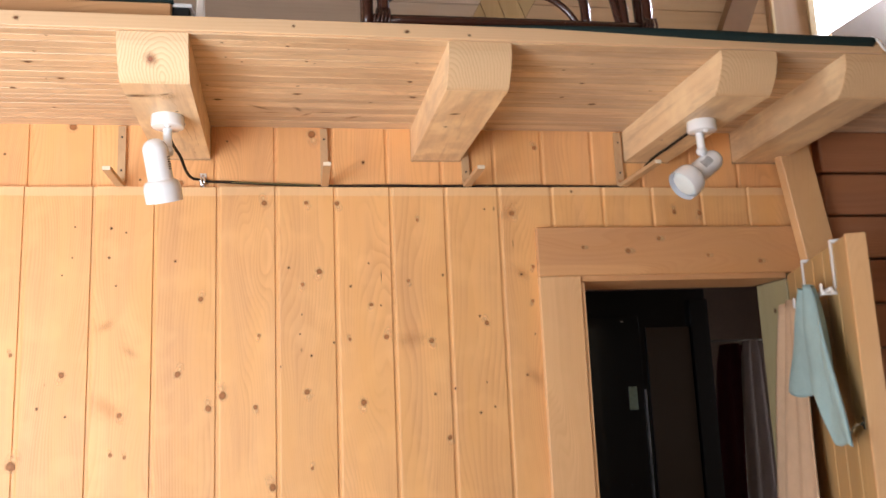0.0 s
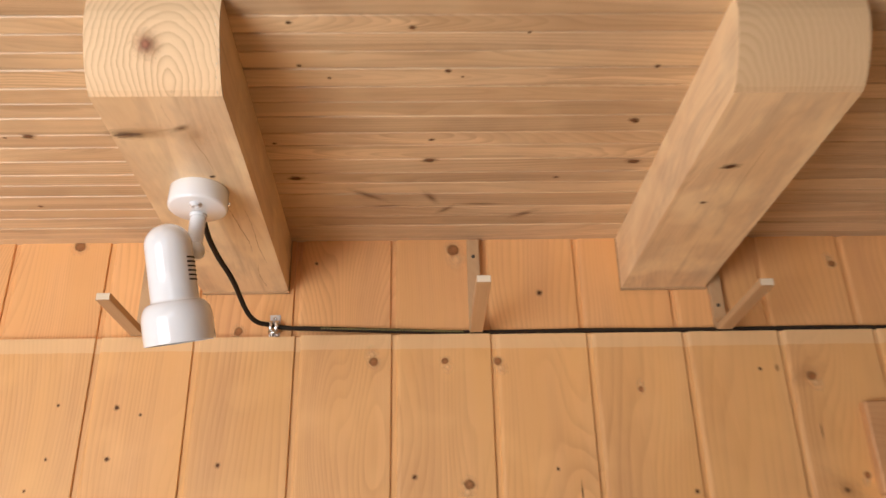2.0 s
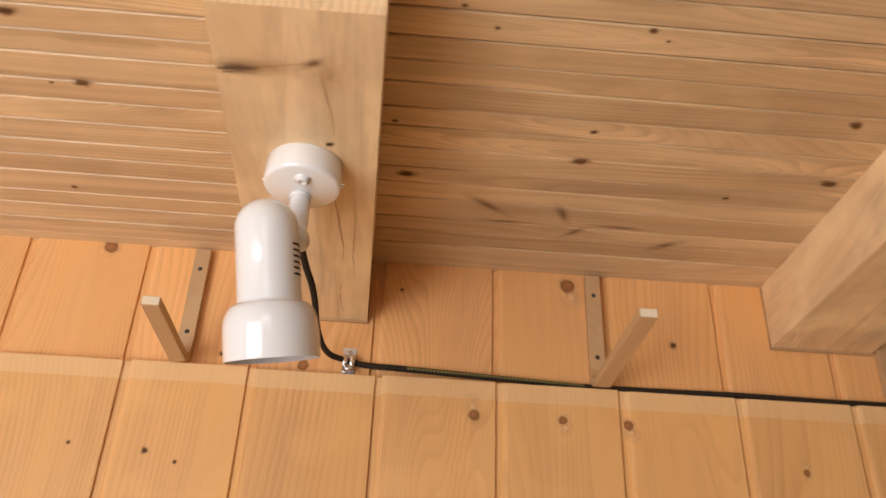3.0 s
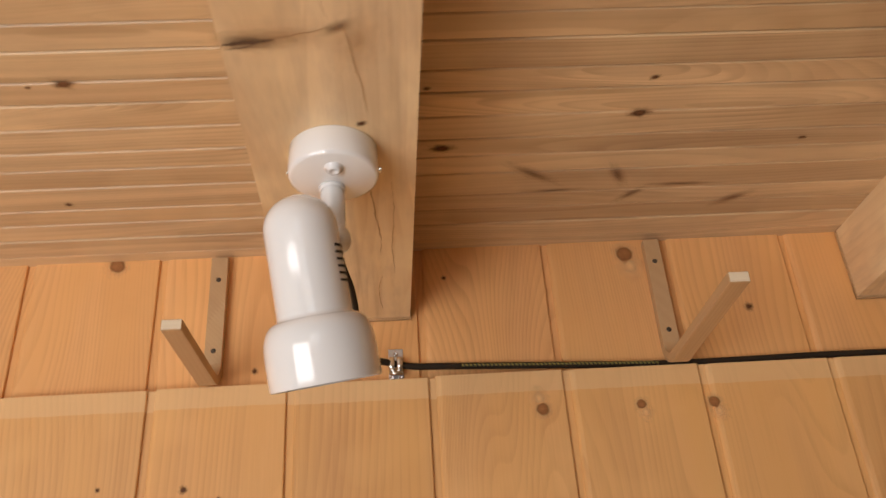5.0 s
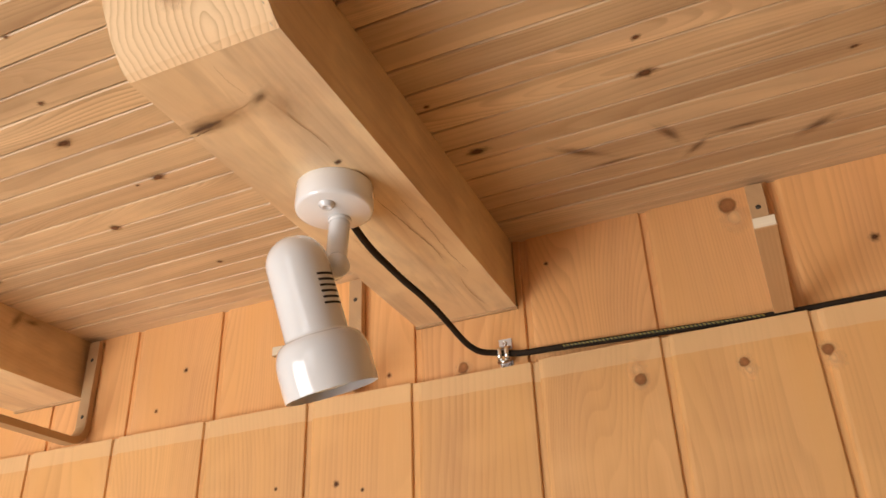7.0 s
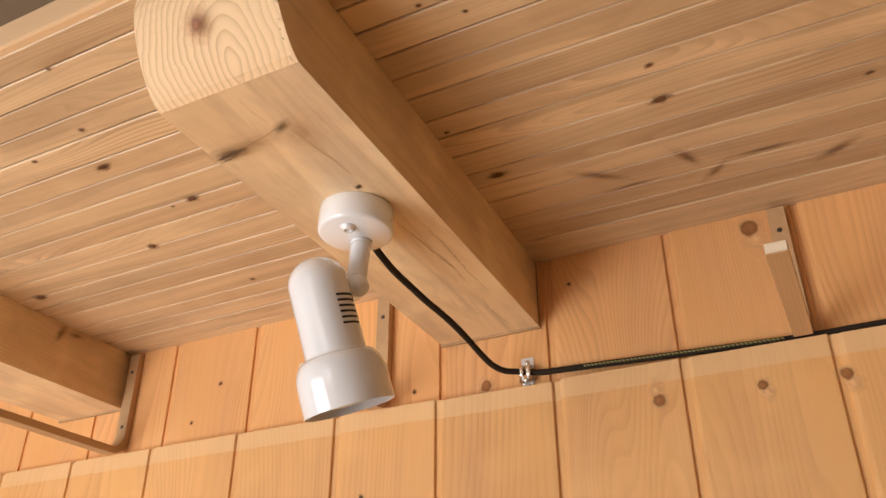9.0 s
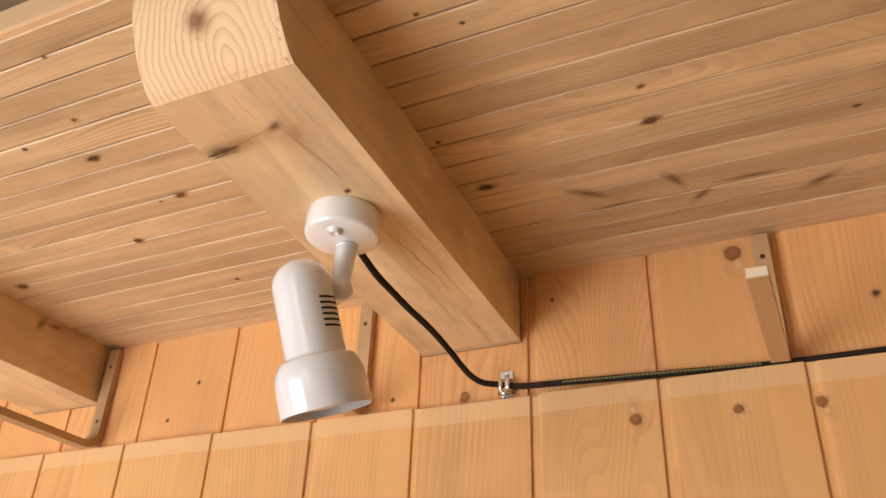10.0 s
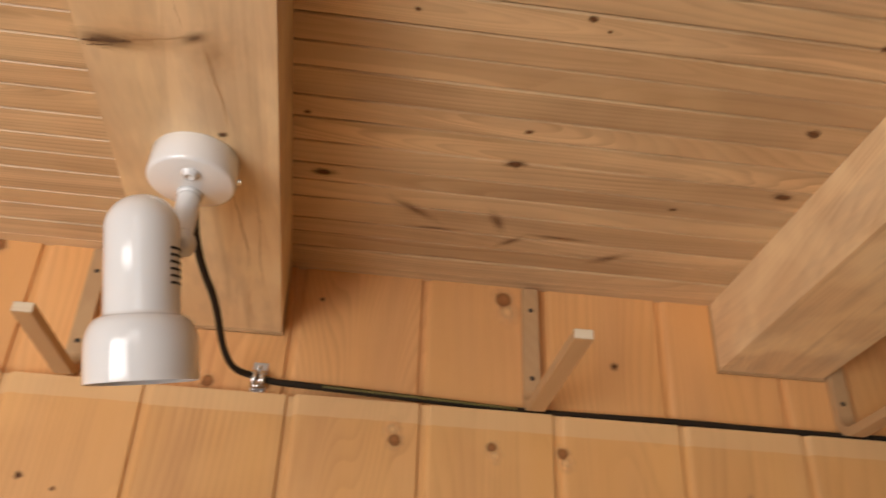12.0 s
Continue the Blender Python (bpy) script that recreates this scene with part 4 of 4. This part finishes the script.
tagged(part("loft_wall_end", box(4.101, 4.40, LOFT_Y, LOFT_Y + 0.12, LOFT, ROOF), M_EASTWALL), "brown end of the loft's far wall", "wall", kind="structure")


def rattan_frame():
    """Shallow upright frame: base rails, posts, panel, bentwood braces, wrapped joints."""
    c = empty("rattan_frame", (0.66, 2.02, LOFT))
    tagged(c, "dark lacquered rattan furniture frame standing on the loft's edge", "furniture")
    x0, x1, y0, y1, z = 0.297, 1.017, 1.985, 2.035, LOFT
    r = 0.0145

    def bar(name, pts, rad=r, n=6):
        return under(part(name, tube(smooth_path(pts, n), rad, 12), M_CHAIR, smooth=True), c)

    for y in (y0, y1):
        bar("base_rail", [(x0 + 0.03, y, z + 0.020), ((x0 + x1) / 2, y, z + 0.022), (x1, y, z + 0.022)])
    for x in (x0 + 0.02, x1):
        bar("base_rail", [(x, y0, z + 0.022), (x, (y0 + y1) / 2, z + 0.022), (x, y1, z + 0.022)])
    for y in (y0, y1):
        bar("post", [(x0, y, z), (x0, y, z + 0.2), (x0 - 0.004, y, z + 0.62)], 0.014)
        bar("post", [(x0 + 0.041, y, z), (x0 + 0.041, y, z + 0.2), (x0 + 0.040, y, z + 0.45)], 0.013)
        bar("post", [(x1, y, z), (x1 - 0.003, y, z + 0.12), (x1 - 0.020, y, z + 0.30), (x1 - 0.045, y, z + 0.62)], 0.013)
    bar("slat", [(0.850, y0, z + 0.03), (0.849, y0, z + 0.075), (0.842, y0, z + 0.115), (0.848, y0, z + 0.16), (0.85, y0, z + 0.3)], 0.0125)
    bar("slat", [(0.955, y0, z + 0.025), (0.950, y0, z + 0.08), (0.944, y0, z + 0.16), (0.940, y0, z + 0.45)], 0.0125)
    bar("brace", [(x0 + 0.045, y0, z + 0.070), (0.365, y0, z + 0.088), (0.395, y0, z + 0.102), (0.430, y0, z + 0.110), (0.450, y0, z + 0.112)], 0.0085)
    bar("brace", [(0.825, y0, z + 0.030), (0.806, y0, z + 0.058), (0.775, y0, z + 0.085), (0.735, y0, z + 0.103), (0.690, y0, z + 0.112)], 0.0085)
    bar("brace", [(0.856, y0, z + 0.118), (0.872, y0, z + 0.140), (0.892, y0, z + 0.146), (0.913, y0, z + 0.135), (0.926, y0, z + 0.100), (0.934, y0, z + 0.060), (0.942, y0, z + 0.025)], 0.0105)
    under(part("panel", box(0.43, 0.87, y0 - 0.005, y1 + 0.006, z + 0.134, z + 0.60, 0.012, 3), M_CHAIR), c)
    for x, y in ((x0 + 0.035, y0), (x1 - 0.003, y0), (x0 + 0.035, y1), (x1 - 0.003, y1)):
        bm = bmesh.new()
        for k in range(5):
            tube([(x - 0.022 + 0.009 * k, y - 0.0165, z + 0.004 + 0.003 * (k % 2)), (x - 0.018 + 0.009 * k, y - 0.0185, z + 0.022), (x - 0.012 + 0.007 * k, y - 0.016, z + 0.042)], 0.0032, 6, bm=bm)
        under(part("binding", bm, M_CHAIR, smooth=True), c)
    return c


rattan_frame()

# dark green carpet edge hanging on the deck's rim
green_line = smooth_path([(0.56, 1.966, LOFT + 0.003), (0.75, 1.960, LOFT + 0.003), (0.95, 1.956, LOFT + 0.001), (1.15, 1.954, LOFT - 0.003), (1.35, 1.953, LOFT - 0.007), (1.52, 1.952, LOFT - 0.008), (1.63, 1.953, LOFT - 0.008)], 6)
nG = len(green_line)
green_mesh = tube(green_line, 0.0125, 10, [0.25 + 0.75 * min(1, 2.0 * i / nG) for i in range(nG)])
tagged(part("carpet_edge", green_mesh, M_GREEN, smooth=True), "dark green rolled carpet edge on the loft rim", "carpet")
tagged(part("cord", tube(smooth_path([(1.628, 1.953, LOFT + 0.004), (1.640, 1.944, LOFT - 0.01), (1.652, 1.943, LOFT - 0.03), (1.672, 1.943, LOFT - 0.045)], 5), 0.0035, 8), M_SCREEN, smooth=True), "short white cord end hanging off the loft rim", "cord")

# box of boards at the loft's edge
crate = empty("game_box", (-0.45, 2.06, LOFT))
tagged(crate, "flat brown box with a green lid on the loft deck", "box")
under(part("side", box(-0.90, -0.165, 2.02, 2.30, LOFT, LOFT + 0.062, 0.003), M_TRIM_X), crate)
under(part("lid", box(-0.905, -0.160, 2.015, 2.305, LOFT + 0.0625, LOFT + 0.068, 0.001), M_GREEN), crate)
under(part("end_slot", box(-0.1645, -0.125, 2.03, 2.28, LOFT + 0.004, LOFT + 0.056, 0.002), M_SLOT), crate)
under(part("end_cap", box(-0.164, -0.118, 2.028, 2.285, LOFT + 0.0565, LOFT + 0.066, 0.002), M_SCREEN), crate)
post = tagged(part("loft_post", box(-0.110, -0.092, 2.035, 2.060, LOFT, LOFT + 0.9, 0.003), M_GREYBOARD), "pale slim upright post on the loft deck", "post")

# ---- cladding boards: one object each ----


def board_mesh(length, pitch, thick, mat):
    """Upright board: eased left edge, square drop to a recessed tongue on its right; face at y = 0, head at z = 0."""
    g, e, tongue = 0.0004, 0.0070, 0.0090
    w = pitch
    prof = [(g, thick), (g, 0.0040), (g + e * 0.12, 0.0026), (g + e * 0.40, 0.0011), (g + e, 0.0), (w - tongue - 0.0016, 0.0), (w - tongue - 0.0004, 0.0007), (w - tongue, 0.0018),
            (w - tongue + 0.0003, 0.0044), (w + 0.0012, 0.0044), (w + 0.0012, thick - 0.003), (w - g, thick - 0.003), (w - g, thick)]
    return mesh_of("board", prism(prof, "Z", -length, 0.0), mat)


rng = random.Random(11)
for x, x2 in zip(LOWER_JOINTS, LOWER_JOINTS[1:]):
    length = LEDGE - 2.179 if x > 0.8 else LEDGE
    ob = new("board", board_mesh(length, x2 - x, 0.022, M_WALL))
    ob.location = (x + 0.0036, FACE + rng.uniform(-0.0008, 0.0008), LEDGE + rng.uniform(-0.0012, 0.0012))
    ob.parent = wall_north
for x, x2 in zip(UPPER_JOINTS, UPPER_JOINTS[1:]):
    ob = new("board", board_mesh(CEIL + 0.064 - LEDGE, x2 - x, 0.022, M_UPPER))
    ob.location = (x + 0.0036, BACK + rng.uniform(-0.0006, 0.0006), CEIL + 0.004)
    ob.parent = wall_north
# log wall beyond the upright plank, its shade put into the dark colour
for k in range(-1, 4):
    ob = part("log", box(1.889, ROOM_R, 2.60 - 0.004 * (k % 2), 2.659, LEDGE + 0.05 - 0.15 * (k + 1) + 0.004, LEDGE + 0.05 - 0.15 * k - 0.004, 0.012, 3), M_SHADED_LOGS, wall_north)
part("log", box(1.889, ROOM_R, 2.60, 2.659, 0.0, LEDGE + 0.05 - 0.605, 0.01, 2), M_SHADED_LOGS, wall_north)

# ---- knots ----


def knot_mesh(mat):
    """Shallow dome of unit radius facing +z."""
    bm = bmesh.new()
    rings = [[bm.verts.new((0, 0, 0.02))]]
    for r, z in ((0.33, 0.018), (0.66, 0.008), (1.0, 0.0)):
        rings.append([bm.verts.new((r * math.cos(k * math.pi / 10), r * math.sin(k * math.pi / 10), z)) for k in range(20)])
    for k in range(20):
        bm.faces.new((rings[0][0], rings[1][k], rings[1][(k + 1) % 20]))
        for a, b in zip(rings[1:], rings[2:]):
            bm.faces.new((a[k], b[k], b[(k + 1) % 20], a[(k + 1) % 20]))
    return mesh_of("knot", bm, mat, True)


KNOT, KNOT_DARK, KNOT_BROWN, RESIN, FEATHER, SMEAR, END_KNOT = [knot_mesh(mt) for mt in (M_KNOT, M_KNOT_DARK, M_KNOT_BROWN, M_RESIN, M_FEATHER, M_SMEAR, M_END_KNOT)]


def knot(mesh, place, facing, radius, parent, long=1.0, turn=0.0):
    """facing 'wall': looks towards -y; 'ceiling': down; 'side': -x; 'east': +x; 'end': a beam's nose."""
    ob = new("knot", mesh)
    R = Matrix.Rotation({"wall": math.pi / 2, "end": radians(118), "ceiling": math.pi, "side": math.pi / 2, "east": math.pi / 2}[facing], 4, "X")
    if facing == "side":
        R = Matrix.Rotation(-math.pi / 2, 4, "Z") @ R
    if facing == "east":
        R = Matrix.Rotation(math.pi / 2, 4, "Z") @ R
    full = radius * (5.2 if mesh == KNOT else 2.9)
    ob.parent = parent
    ob.matrix_basis = Matrix.Translation(Vector(place) - (parent.location if parent else Vector())) @ R @ Matrix.Rotation(turn, 4, "Z") @ Matrix.Diagonal((full * long, full, min(radius * 2.9, 0.03), 1.0))
    return ob


WALL_KNOTS_HIGH = [(0.024, 2.264, 0.0105), (0.150, 2.263, 0.0082), (0.243, 2.262, 0.0096), (0.491, 2.208, 0.0069), (0.096, 2.064, 0.0053), (0.187, 2.051, 0.0107), (0.136, 2.012, 0.0080),
                   (-0.232, 2.088, 0.0054), (-0.159, 1.974, 0.0107), (0.336, 2.074, 0.0040), (0.341, 1.946, 0.0080), (0.280, 2.004, 0.0053), (0.008, 1.863, 0.0066), (0.274, 1.844, 0.0066),
                   (0.385, 1.849, 0.0106), (0.521, 1.833, 0.0094), (0.696, 1.883, 0.0097), (0.457, 2.018, 0.0068), (0.564, 2.034, 0.0055), (0.795, 2.228, 0.0101), (0.706, 2.242, 0.0043)]
WALL_KNOTS_LOW = [(0.854, 2.056, 0.0072), (0.846, 1.947, 0.0071), (0.997, 2.300, 0.0060), (1.345, 2.232, 0.0097), (1.433, 2.228, 0.0099), (-0.413, 2.188, 0.0056), (0.675, 1.904, 0.0055),
                  (-0.536, 1.767, 0.0106), (-0.659, 1.523, 0.0161), (-0.378, 1.648, 0.0087), (-0.096, 1.693, 0.0154), (-0.135, 1.658, 0.0120), (-0.221, 1.758, 0.0121), (0.045, 1.428, 0.0137),
                  (-0.002, 1.656, 0.0086), (0.146, 1.693, 0.0103), (0.311, 1.657, 0.0120), (-0.399, 1.541, 0.0070), (-0.362, 1.533, 0.0070), (0.566, 1.543, 0.0087), (-0.672, 1.827, 0.0072), (0.158, 1.476, 0.0069)]
WALL_KNOTS_SMALL = [(-0.513, 2.193, 0.003), (-0.518, 2.102, 0.003), (-0.544, 2.051, 0.003), (-0.417, 2.101, 0.004), (-0.396, 2.018, 0.003), (-0.371, 2.175, 0.003), (-0.522, 1.651, 0.004),
                    (-0.597, 1.676, 0.005), (0.133, 1.922, 0.003), (0.127, 1.864, 0.003), (0.16, 1.799, 0.004), (0.227, 1.836, 0.004), (0.07, 1.77, 0.003), (0.815, 2.032, 0.005), (0.848, 1.844, 0.003),
                    (0.816, 1.72, 0.004), (0.527, 1.673, 0.004), (0.687, 1.702, 0.003), (0.664, 1.612, 0.004), (0.709, 1.628, 0.004), (0.588, 1.687, 0.004), (0.37, 1.944, 0.003)]
rng = random.Random(8)
for x, z, r in WALL_KNOTS_SMALL:
    knot(KNOT_DARK, (x, FACE - 0.0013, z), "wall", r * 0.9, wall_north, rng.uniform(0.8, 1.2), rng.uniform(-0.5, 0.5))
# brown swirls of bent grain, and two short dark slits
for x, z, r, lg, tn in ((-0.414, 1.671, 0.016, 1.9, -0.6), (-0.353, 1.825, 0.008, 2.2, -0.7), (-0.422, 1.902, 0.008, 2.0, 0.5), (0.461, 1.839, 0.014, 1.9, 0.1), (0.815, 2.036, 0.011, 1.8, -0.7), (0.786, 2.232, 0.010, 1.8, 0.5), (0.845, 1.71, 0.012, 2.0, -0.7)):
    knot(SMEAR, (x, FACE - 0.0010, z), "wall", r, wall_north, lg, tn)
for x, z, lg in ((0.3735, 2.033, 15.0), (0.793, 2.132, 10.0)):
    knot(KNOT_DARK, (x, FACE - 0.0014, z), "wall", 0.0011, wall_north, lg, 1.5708)
rng = random.Random(5)
for x, z, r in WALL_KNOTS_HIGH + WALL_KNOTS_LOW:
    knot(KNOT if r > 0.006 else KNOT_DARK, (x, FACE - 0.0011, z), "wall", r * 0.70, wall_north, rng.uniform(0.85, 1.1), rng.uniform(-0.4, 0.4))
for x, z, r in ((-0.535, 2.503, 0.0095), (0.170, 2.489, 0.0112), (-0.087, 2.463, 0.0030), (0.328, 2.399, 0.0050), (-0.222, 2.331, 0.0080), (0.887, 2.452, 0.0061), (-0.340, 2.340, 0.0035), (-0.721, 2.417, 0.0033), (-0.774, 2.355, 0.0033)):
    knot(KNOT if r > 0.006 else KNOT_DARK, (x, BACK - 0.0009, z), "wall", r, wall_north, rng.uniform(0.9, 1.15), rng.uniform(-0.3, 0.3))
for x, z, r in ((1.165, 2.099, 0.0113), (1.273, 2.139, 0.0096), (1.439, 2.082, 0.0078), (1.620, 2.060, 0.0101), (1.016, 2.112, 0.0074)):
    knot(KNOT, (x, 2.5915, z), "wall", r * 0.62, door_frame, 1.0, 1.57)
CEILING_KNOTS = [(-0.047, 2.011, 0.0037), (-0.046, 2.096, 0.0033), (0.151, 2.109, 0.0054), (0.171, 2.122, 0.0026), (0.428, 2.229, 0.0061), (0.129, 2.279, 0.0044), (-0.111, 2.286, 0.0036),
                 (0.431, 2.101, 0.0048), (0.252, 2.031, 0.0030), (-0.009, 2.123, 0.0032), (0.335, 2.396, 0.0038), (-0.472, 2.261, 0.0080), (-0.610, 2.334, 0.0080), (-0.486, 2.090, 0.0044),
                 (-0.587, 2.110, 0.0039), (-0.435, 1.999, 0.0034), (-0.508, 2.265, 0.0026), (-0.546, 2.482, 0.0045), (0.830, 2.121, 0.0049), (0.894, 2.076, 0.0037), (0.912, 2.212, 0.0070),
                 (0.887, 2.322, 0.0054), (1.133, 2.257, 0.0042), (0.431, 2.233, 0.0048), (0.105, 2.021, 0.0050)]
deck = bpy.data.objects["ceiling"]
for x, y, r in CEILING_KNOTS:
    knot(KNOT_BROWN, (x, y, CEIL - 0.0010), "ceiling", r * 0.75, deck, rng.uniform(1.1, 1.6), rng.uniform(-0.15, 0.15))
for x, y, r, lg, tn in ((0.126, 2.338, 0.0075, 1.6, 0.0), (0.453, 2.347, 0.0075, 1.7, 0.0), (-0.093, 2.393, 0.0070, 1.9, 0.05), (-0.892, 2.378, 0.008, 1.7, 0.0), (-0.521, 2.156, 0.0062, 2.1, 0.1), (0.998, 2.374, 0.008, 1.6, 0.2)):
    knot(KNOT_BROWN if lg < 1.8 else KNOT_DARK, (x, y, CEIL - 0.0010), "ceiling", r * 0.9, deck, lg, tn)
for x, y, r, lg, tn in ((0.020, 2.452, 0.0042, 4.6, -0.62), (0.128, 2.462, 0.0042, 3.2, -1.1), (0.153, 2.507, 0.0036, 3.2, 0.75), (0.293, 2.526, 0.0045, 3.2, 0.55), (0.215, 2.487, 0.0024, 9.0, -0.03), (0.05, 2.492, 0.0020, 9.0, 0.03)):
    knot(FEATHER, (x, y, CEIL - 0.0010), "ceiling", r, deck, lg, tn)
# knots along the edging board and on the beam by the forward spotlight
rim = bpy.data.objects["trim_loft_edge"]
for x, z, r in ((0.388, 2.526, 0.0046), (0.540, 2.522, 0.0028), (-0.486, 2.529, 0.0048), (0.12, 2.531, 0.0030)):
    knot(KNOT_BROWN, (x, EDGE - 0.0068, z), "wall", r, rim, 1.3, 0.0)
# marks on the beams
UNDER = BEAM_Z - 0.0013
knot(RESIN, (-0.256, 2.097, UNDER), "ceiling", 0.0052, beams[1], 2.6, -0.06)
knot(FEATHER, (-0.186, 2.084, UNDER - 0.0003), "ceiling", 0.0030, beams[1], 2.4, 0.5)
knot(SMEAR, (-0.172, 2.100, UNDER - 0.0002), "ceiling", 0.0100, beams[1], 1.6, 1.2)
knot(SMEAR, (-0.225, 2.092, UNDER - 0.0002), "ceiling", 0.0080, beams[1], 2.6, -0.1)
knot(KNOT_DARK, (-0.175, 2.205, UNDER), "ceiling", 0.0030, beams[1], 1.4, 0.5)


def grain_crack(points, width, parent, name="crack", seed=1, mat=M_CRACK):
    """Thin wandering ribbon along the grain, a hair proud of the underside."""
    r = random.Random(seed)
    bm = bmesh.new()
    pairs = []
    pts = smooth_path(points, 10)
    for i, p in enumerate(pts):
        t = i / (len(pts) - 1)
        d = (pts[min(i + 1, len(pts) - 1)] - pts[max(i - 1, 0)]).normalized()
        side = d.cross(Vector((0, 0, 1))).normalized()
        w = 0.7 * width * (0.35 + 0.65 * r.random()) * math.sin(math.pi * min(0.97, max(0.03, t))) ** 0.5
        j = side * r.uniform(-0.0007, 0.0007)
        pairs.append((bm.verts.new(p + j - side * w / 2), bm.verts.new(p + j + side * w / 2)))
    for a, b in zip(pairs, pairs[1:]):
        bm.faces.new((a[0], a[1], b[1], b[0]))
    ob = part(name, bm, mat)
    ob.parent = parent
    ob.matrix_parent_inverse = Matrix.Translation(parent.location).inverted()
    return ob


grain_crack([(-0.183, 2.082, UNDER), (-0.178, 2.105, UNDER), (-0.176, 2.13, UNDER), (-0.171, 2.16, UNDER), (-0.170, 2.19, UNDER)], 0.0015, beams[1], seed=2)
grain_crack([(-0.252, 2.096, UNDER), (-0.228, 2.093, UNDER), (-0.205, 2.088, UNDER), (-0.188, 2.083, UNDER)], 0.0018, beams[1], seed=3)
grain_crack([(-0.176, 2.285, UNDER), (-0.172, 2.32, UNDER), (-0.170, 2.36, UNDER), (-0.166, 2.41, UNDER), (-0.168, 2.45, UNDER)], 0.0026, beams[1], seed=5)
grain_crack([(-0.196, 2.030, UNDER), (-0.197, 2.055, UNDER), (-0.193, 2.076, UNDER)], 0.0010, beams[1], seed=8)
grain_crack([(-0.151, 2.30, UNDER), (-0.150, 2.36, UNDER), (-0.154, 2.43, UNDER), (-0.152, 2.50, UNDER)], 0.0016, beams[1], seed=11)
grain_crack([(-0.240, 2.34, UNDER), (-0.243, 2.40, UNDER), (-0.240, 2.46, UNDER)], 0.0014, beams[1], seed=12)
grain_crack([(-0.168, 2.505, UNDER), (-0.174, 2.55, UNDER), (-0.171, 2.60, UNDER)], 0.0020, beams[1], seed=13)
grain_crack([(-0.2765, 2.1000, UNDER - 0.0005), (-0.266, 2.0985, UNDER - 0.0005), (-0.252, 2.0975, UNDER - 0.0005), (-0.236, 2.0955, UNDER - 0.0005)], 0.0075, beams[1], "pitch_streak", 21, M_PITCH)
grain_crack([(-0.2760, 2.1050, UNDER - 0.0005), (-0.262, 2.1035, UNDER - 0.0005), (-0.250, 2.1025, UNDER - 0.0005)], 0.0022, beams[1], "pitch_streak", 22, M_PITCH)
grain_crack([(0.575, 2.10, UNDER), (0.572, 2.2, UNDER), (0.574, 2.33, UNDER)], 0.0012, beams[2], seed=6)
knot(KNOT_DARK, (0.541, 2.189, UNDER), "ceiling", 0.0055, beams[2], 2.0, 0.2)
knot(KNOT_DARK, (0.534, 2.294, UNDER), "ceiling", 0.0035, beams[2], 1.4, 0.0)
knot(KNOT_BROWN, (1.7065, 2.677, 1.903), "side", 0.008, door_frame, 1.0, 0.0)
knot(END_KNOT, (-0.2025, EDGE + 0.0130, 2.4478), "end", 0.0080, beams[1], 0.9, 0.4)
knot(FEATHER, (-0.1775, EDGE + 0.0470, 2.4135), "end", 0.0030, beams[1], 1.0, 0.4)
knot(FEATHER, (-0.1640, EDGE + 0.0455, 2.4145), "end", 0.0016, beams[1], 4.5, 0.12)
for y, z, r in ((2.250, 2.480, 0.0055), (2.311, 2.485, 0.0040)):
    knot(KNOT_BROWN, (1.2040, y, z), "side", r, beams[3], 0.8, 0.0)
for y, z, r, lg, tn in ((2.470, 2.492, 0.0040, 2.6, 1.15), (2.500, 2.498, 0.0030, 3.0, 0.2)):
    knot(FEATHER, (-0.9428, y, z), "east", r, beams[0], lg, tn)
# torn fibres along the nose's sawn edge
rng = random.Random(17)
bm = bmesh.new()
for k in range(16):
    a = rng.uniform(0.05, 1.0)
    y = EDGE + 0.002 + 0.054 * a ** 1.35
    z = CEIL - 0.0225 - (CEIL - BEAM_Z - 0.022) * (1 - (1 - a) ** 1.35)
    at = Vector((-0.1185 - 0.0185 * 0.078 * a + rng.uniform(-0.006, 0.0005), y - 0.0006, z))
    along = Vector((rng.uniform(-0.5, 0.9), -0.35, rng.uniform(-1.0, 0.6))).normalized() * rng.uniform(0.001, 0.0026)
    side = Vector((rng.uniform(0.2, 1.0), 0.1, rng.uniform(-0.6, 0.6))).normalized() * rng.uniform(0.0004, 0.0009)
    foot = [bm.verts.new(at + q) for q in (side, -side, Vector((0, 0.0012, -0.0012)))]
    tip = bm.verts.new(at + along)
    bm.faces.new(foot)
    for q in range(3):
        bm.faces.new((foot[q], foot[(q + 1) % 3], tip))
bmesh.ops.recalc_face_normals(bm, faces=bm.faces[:])
splinters = part("splinters", bm, M_TIP, None, "torn pale fibres on the sawn edge")
splinters.parent = beams[1]
splinters.matrix_parent_inverse = Matrix.Translation(beams[1].location).inverted()
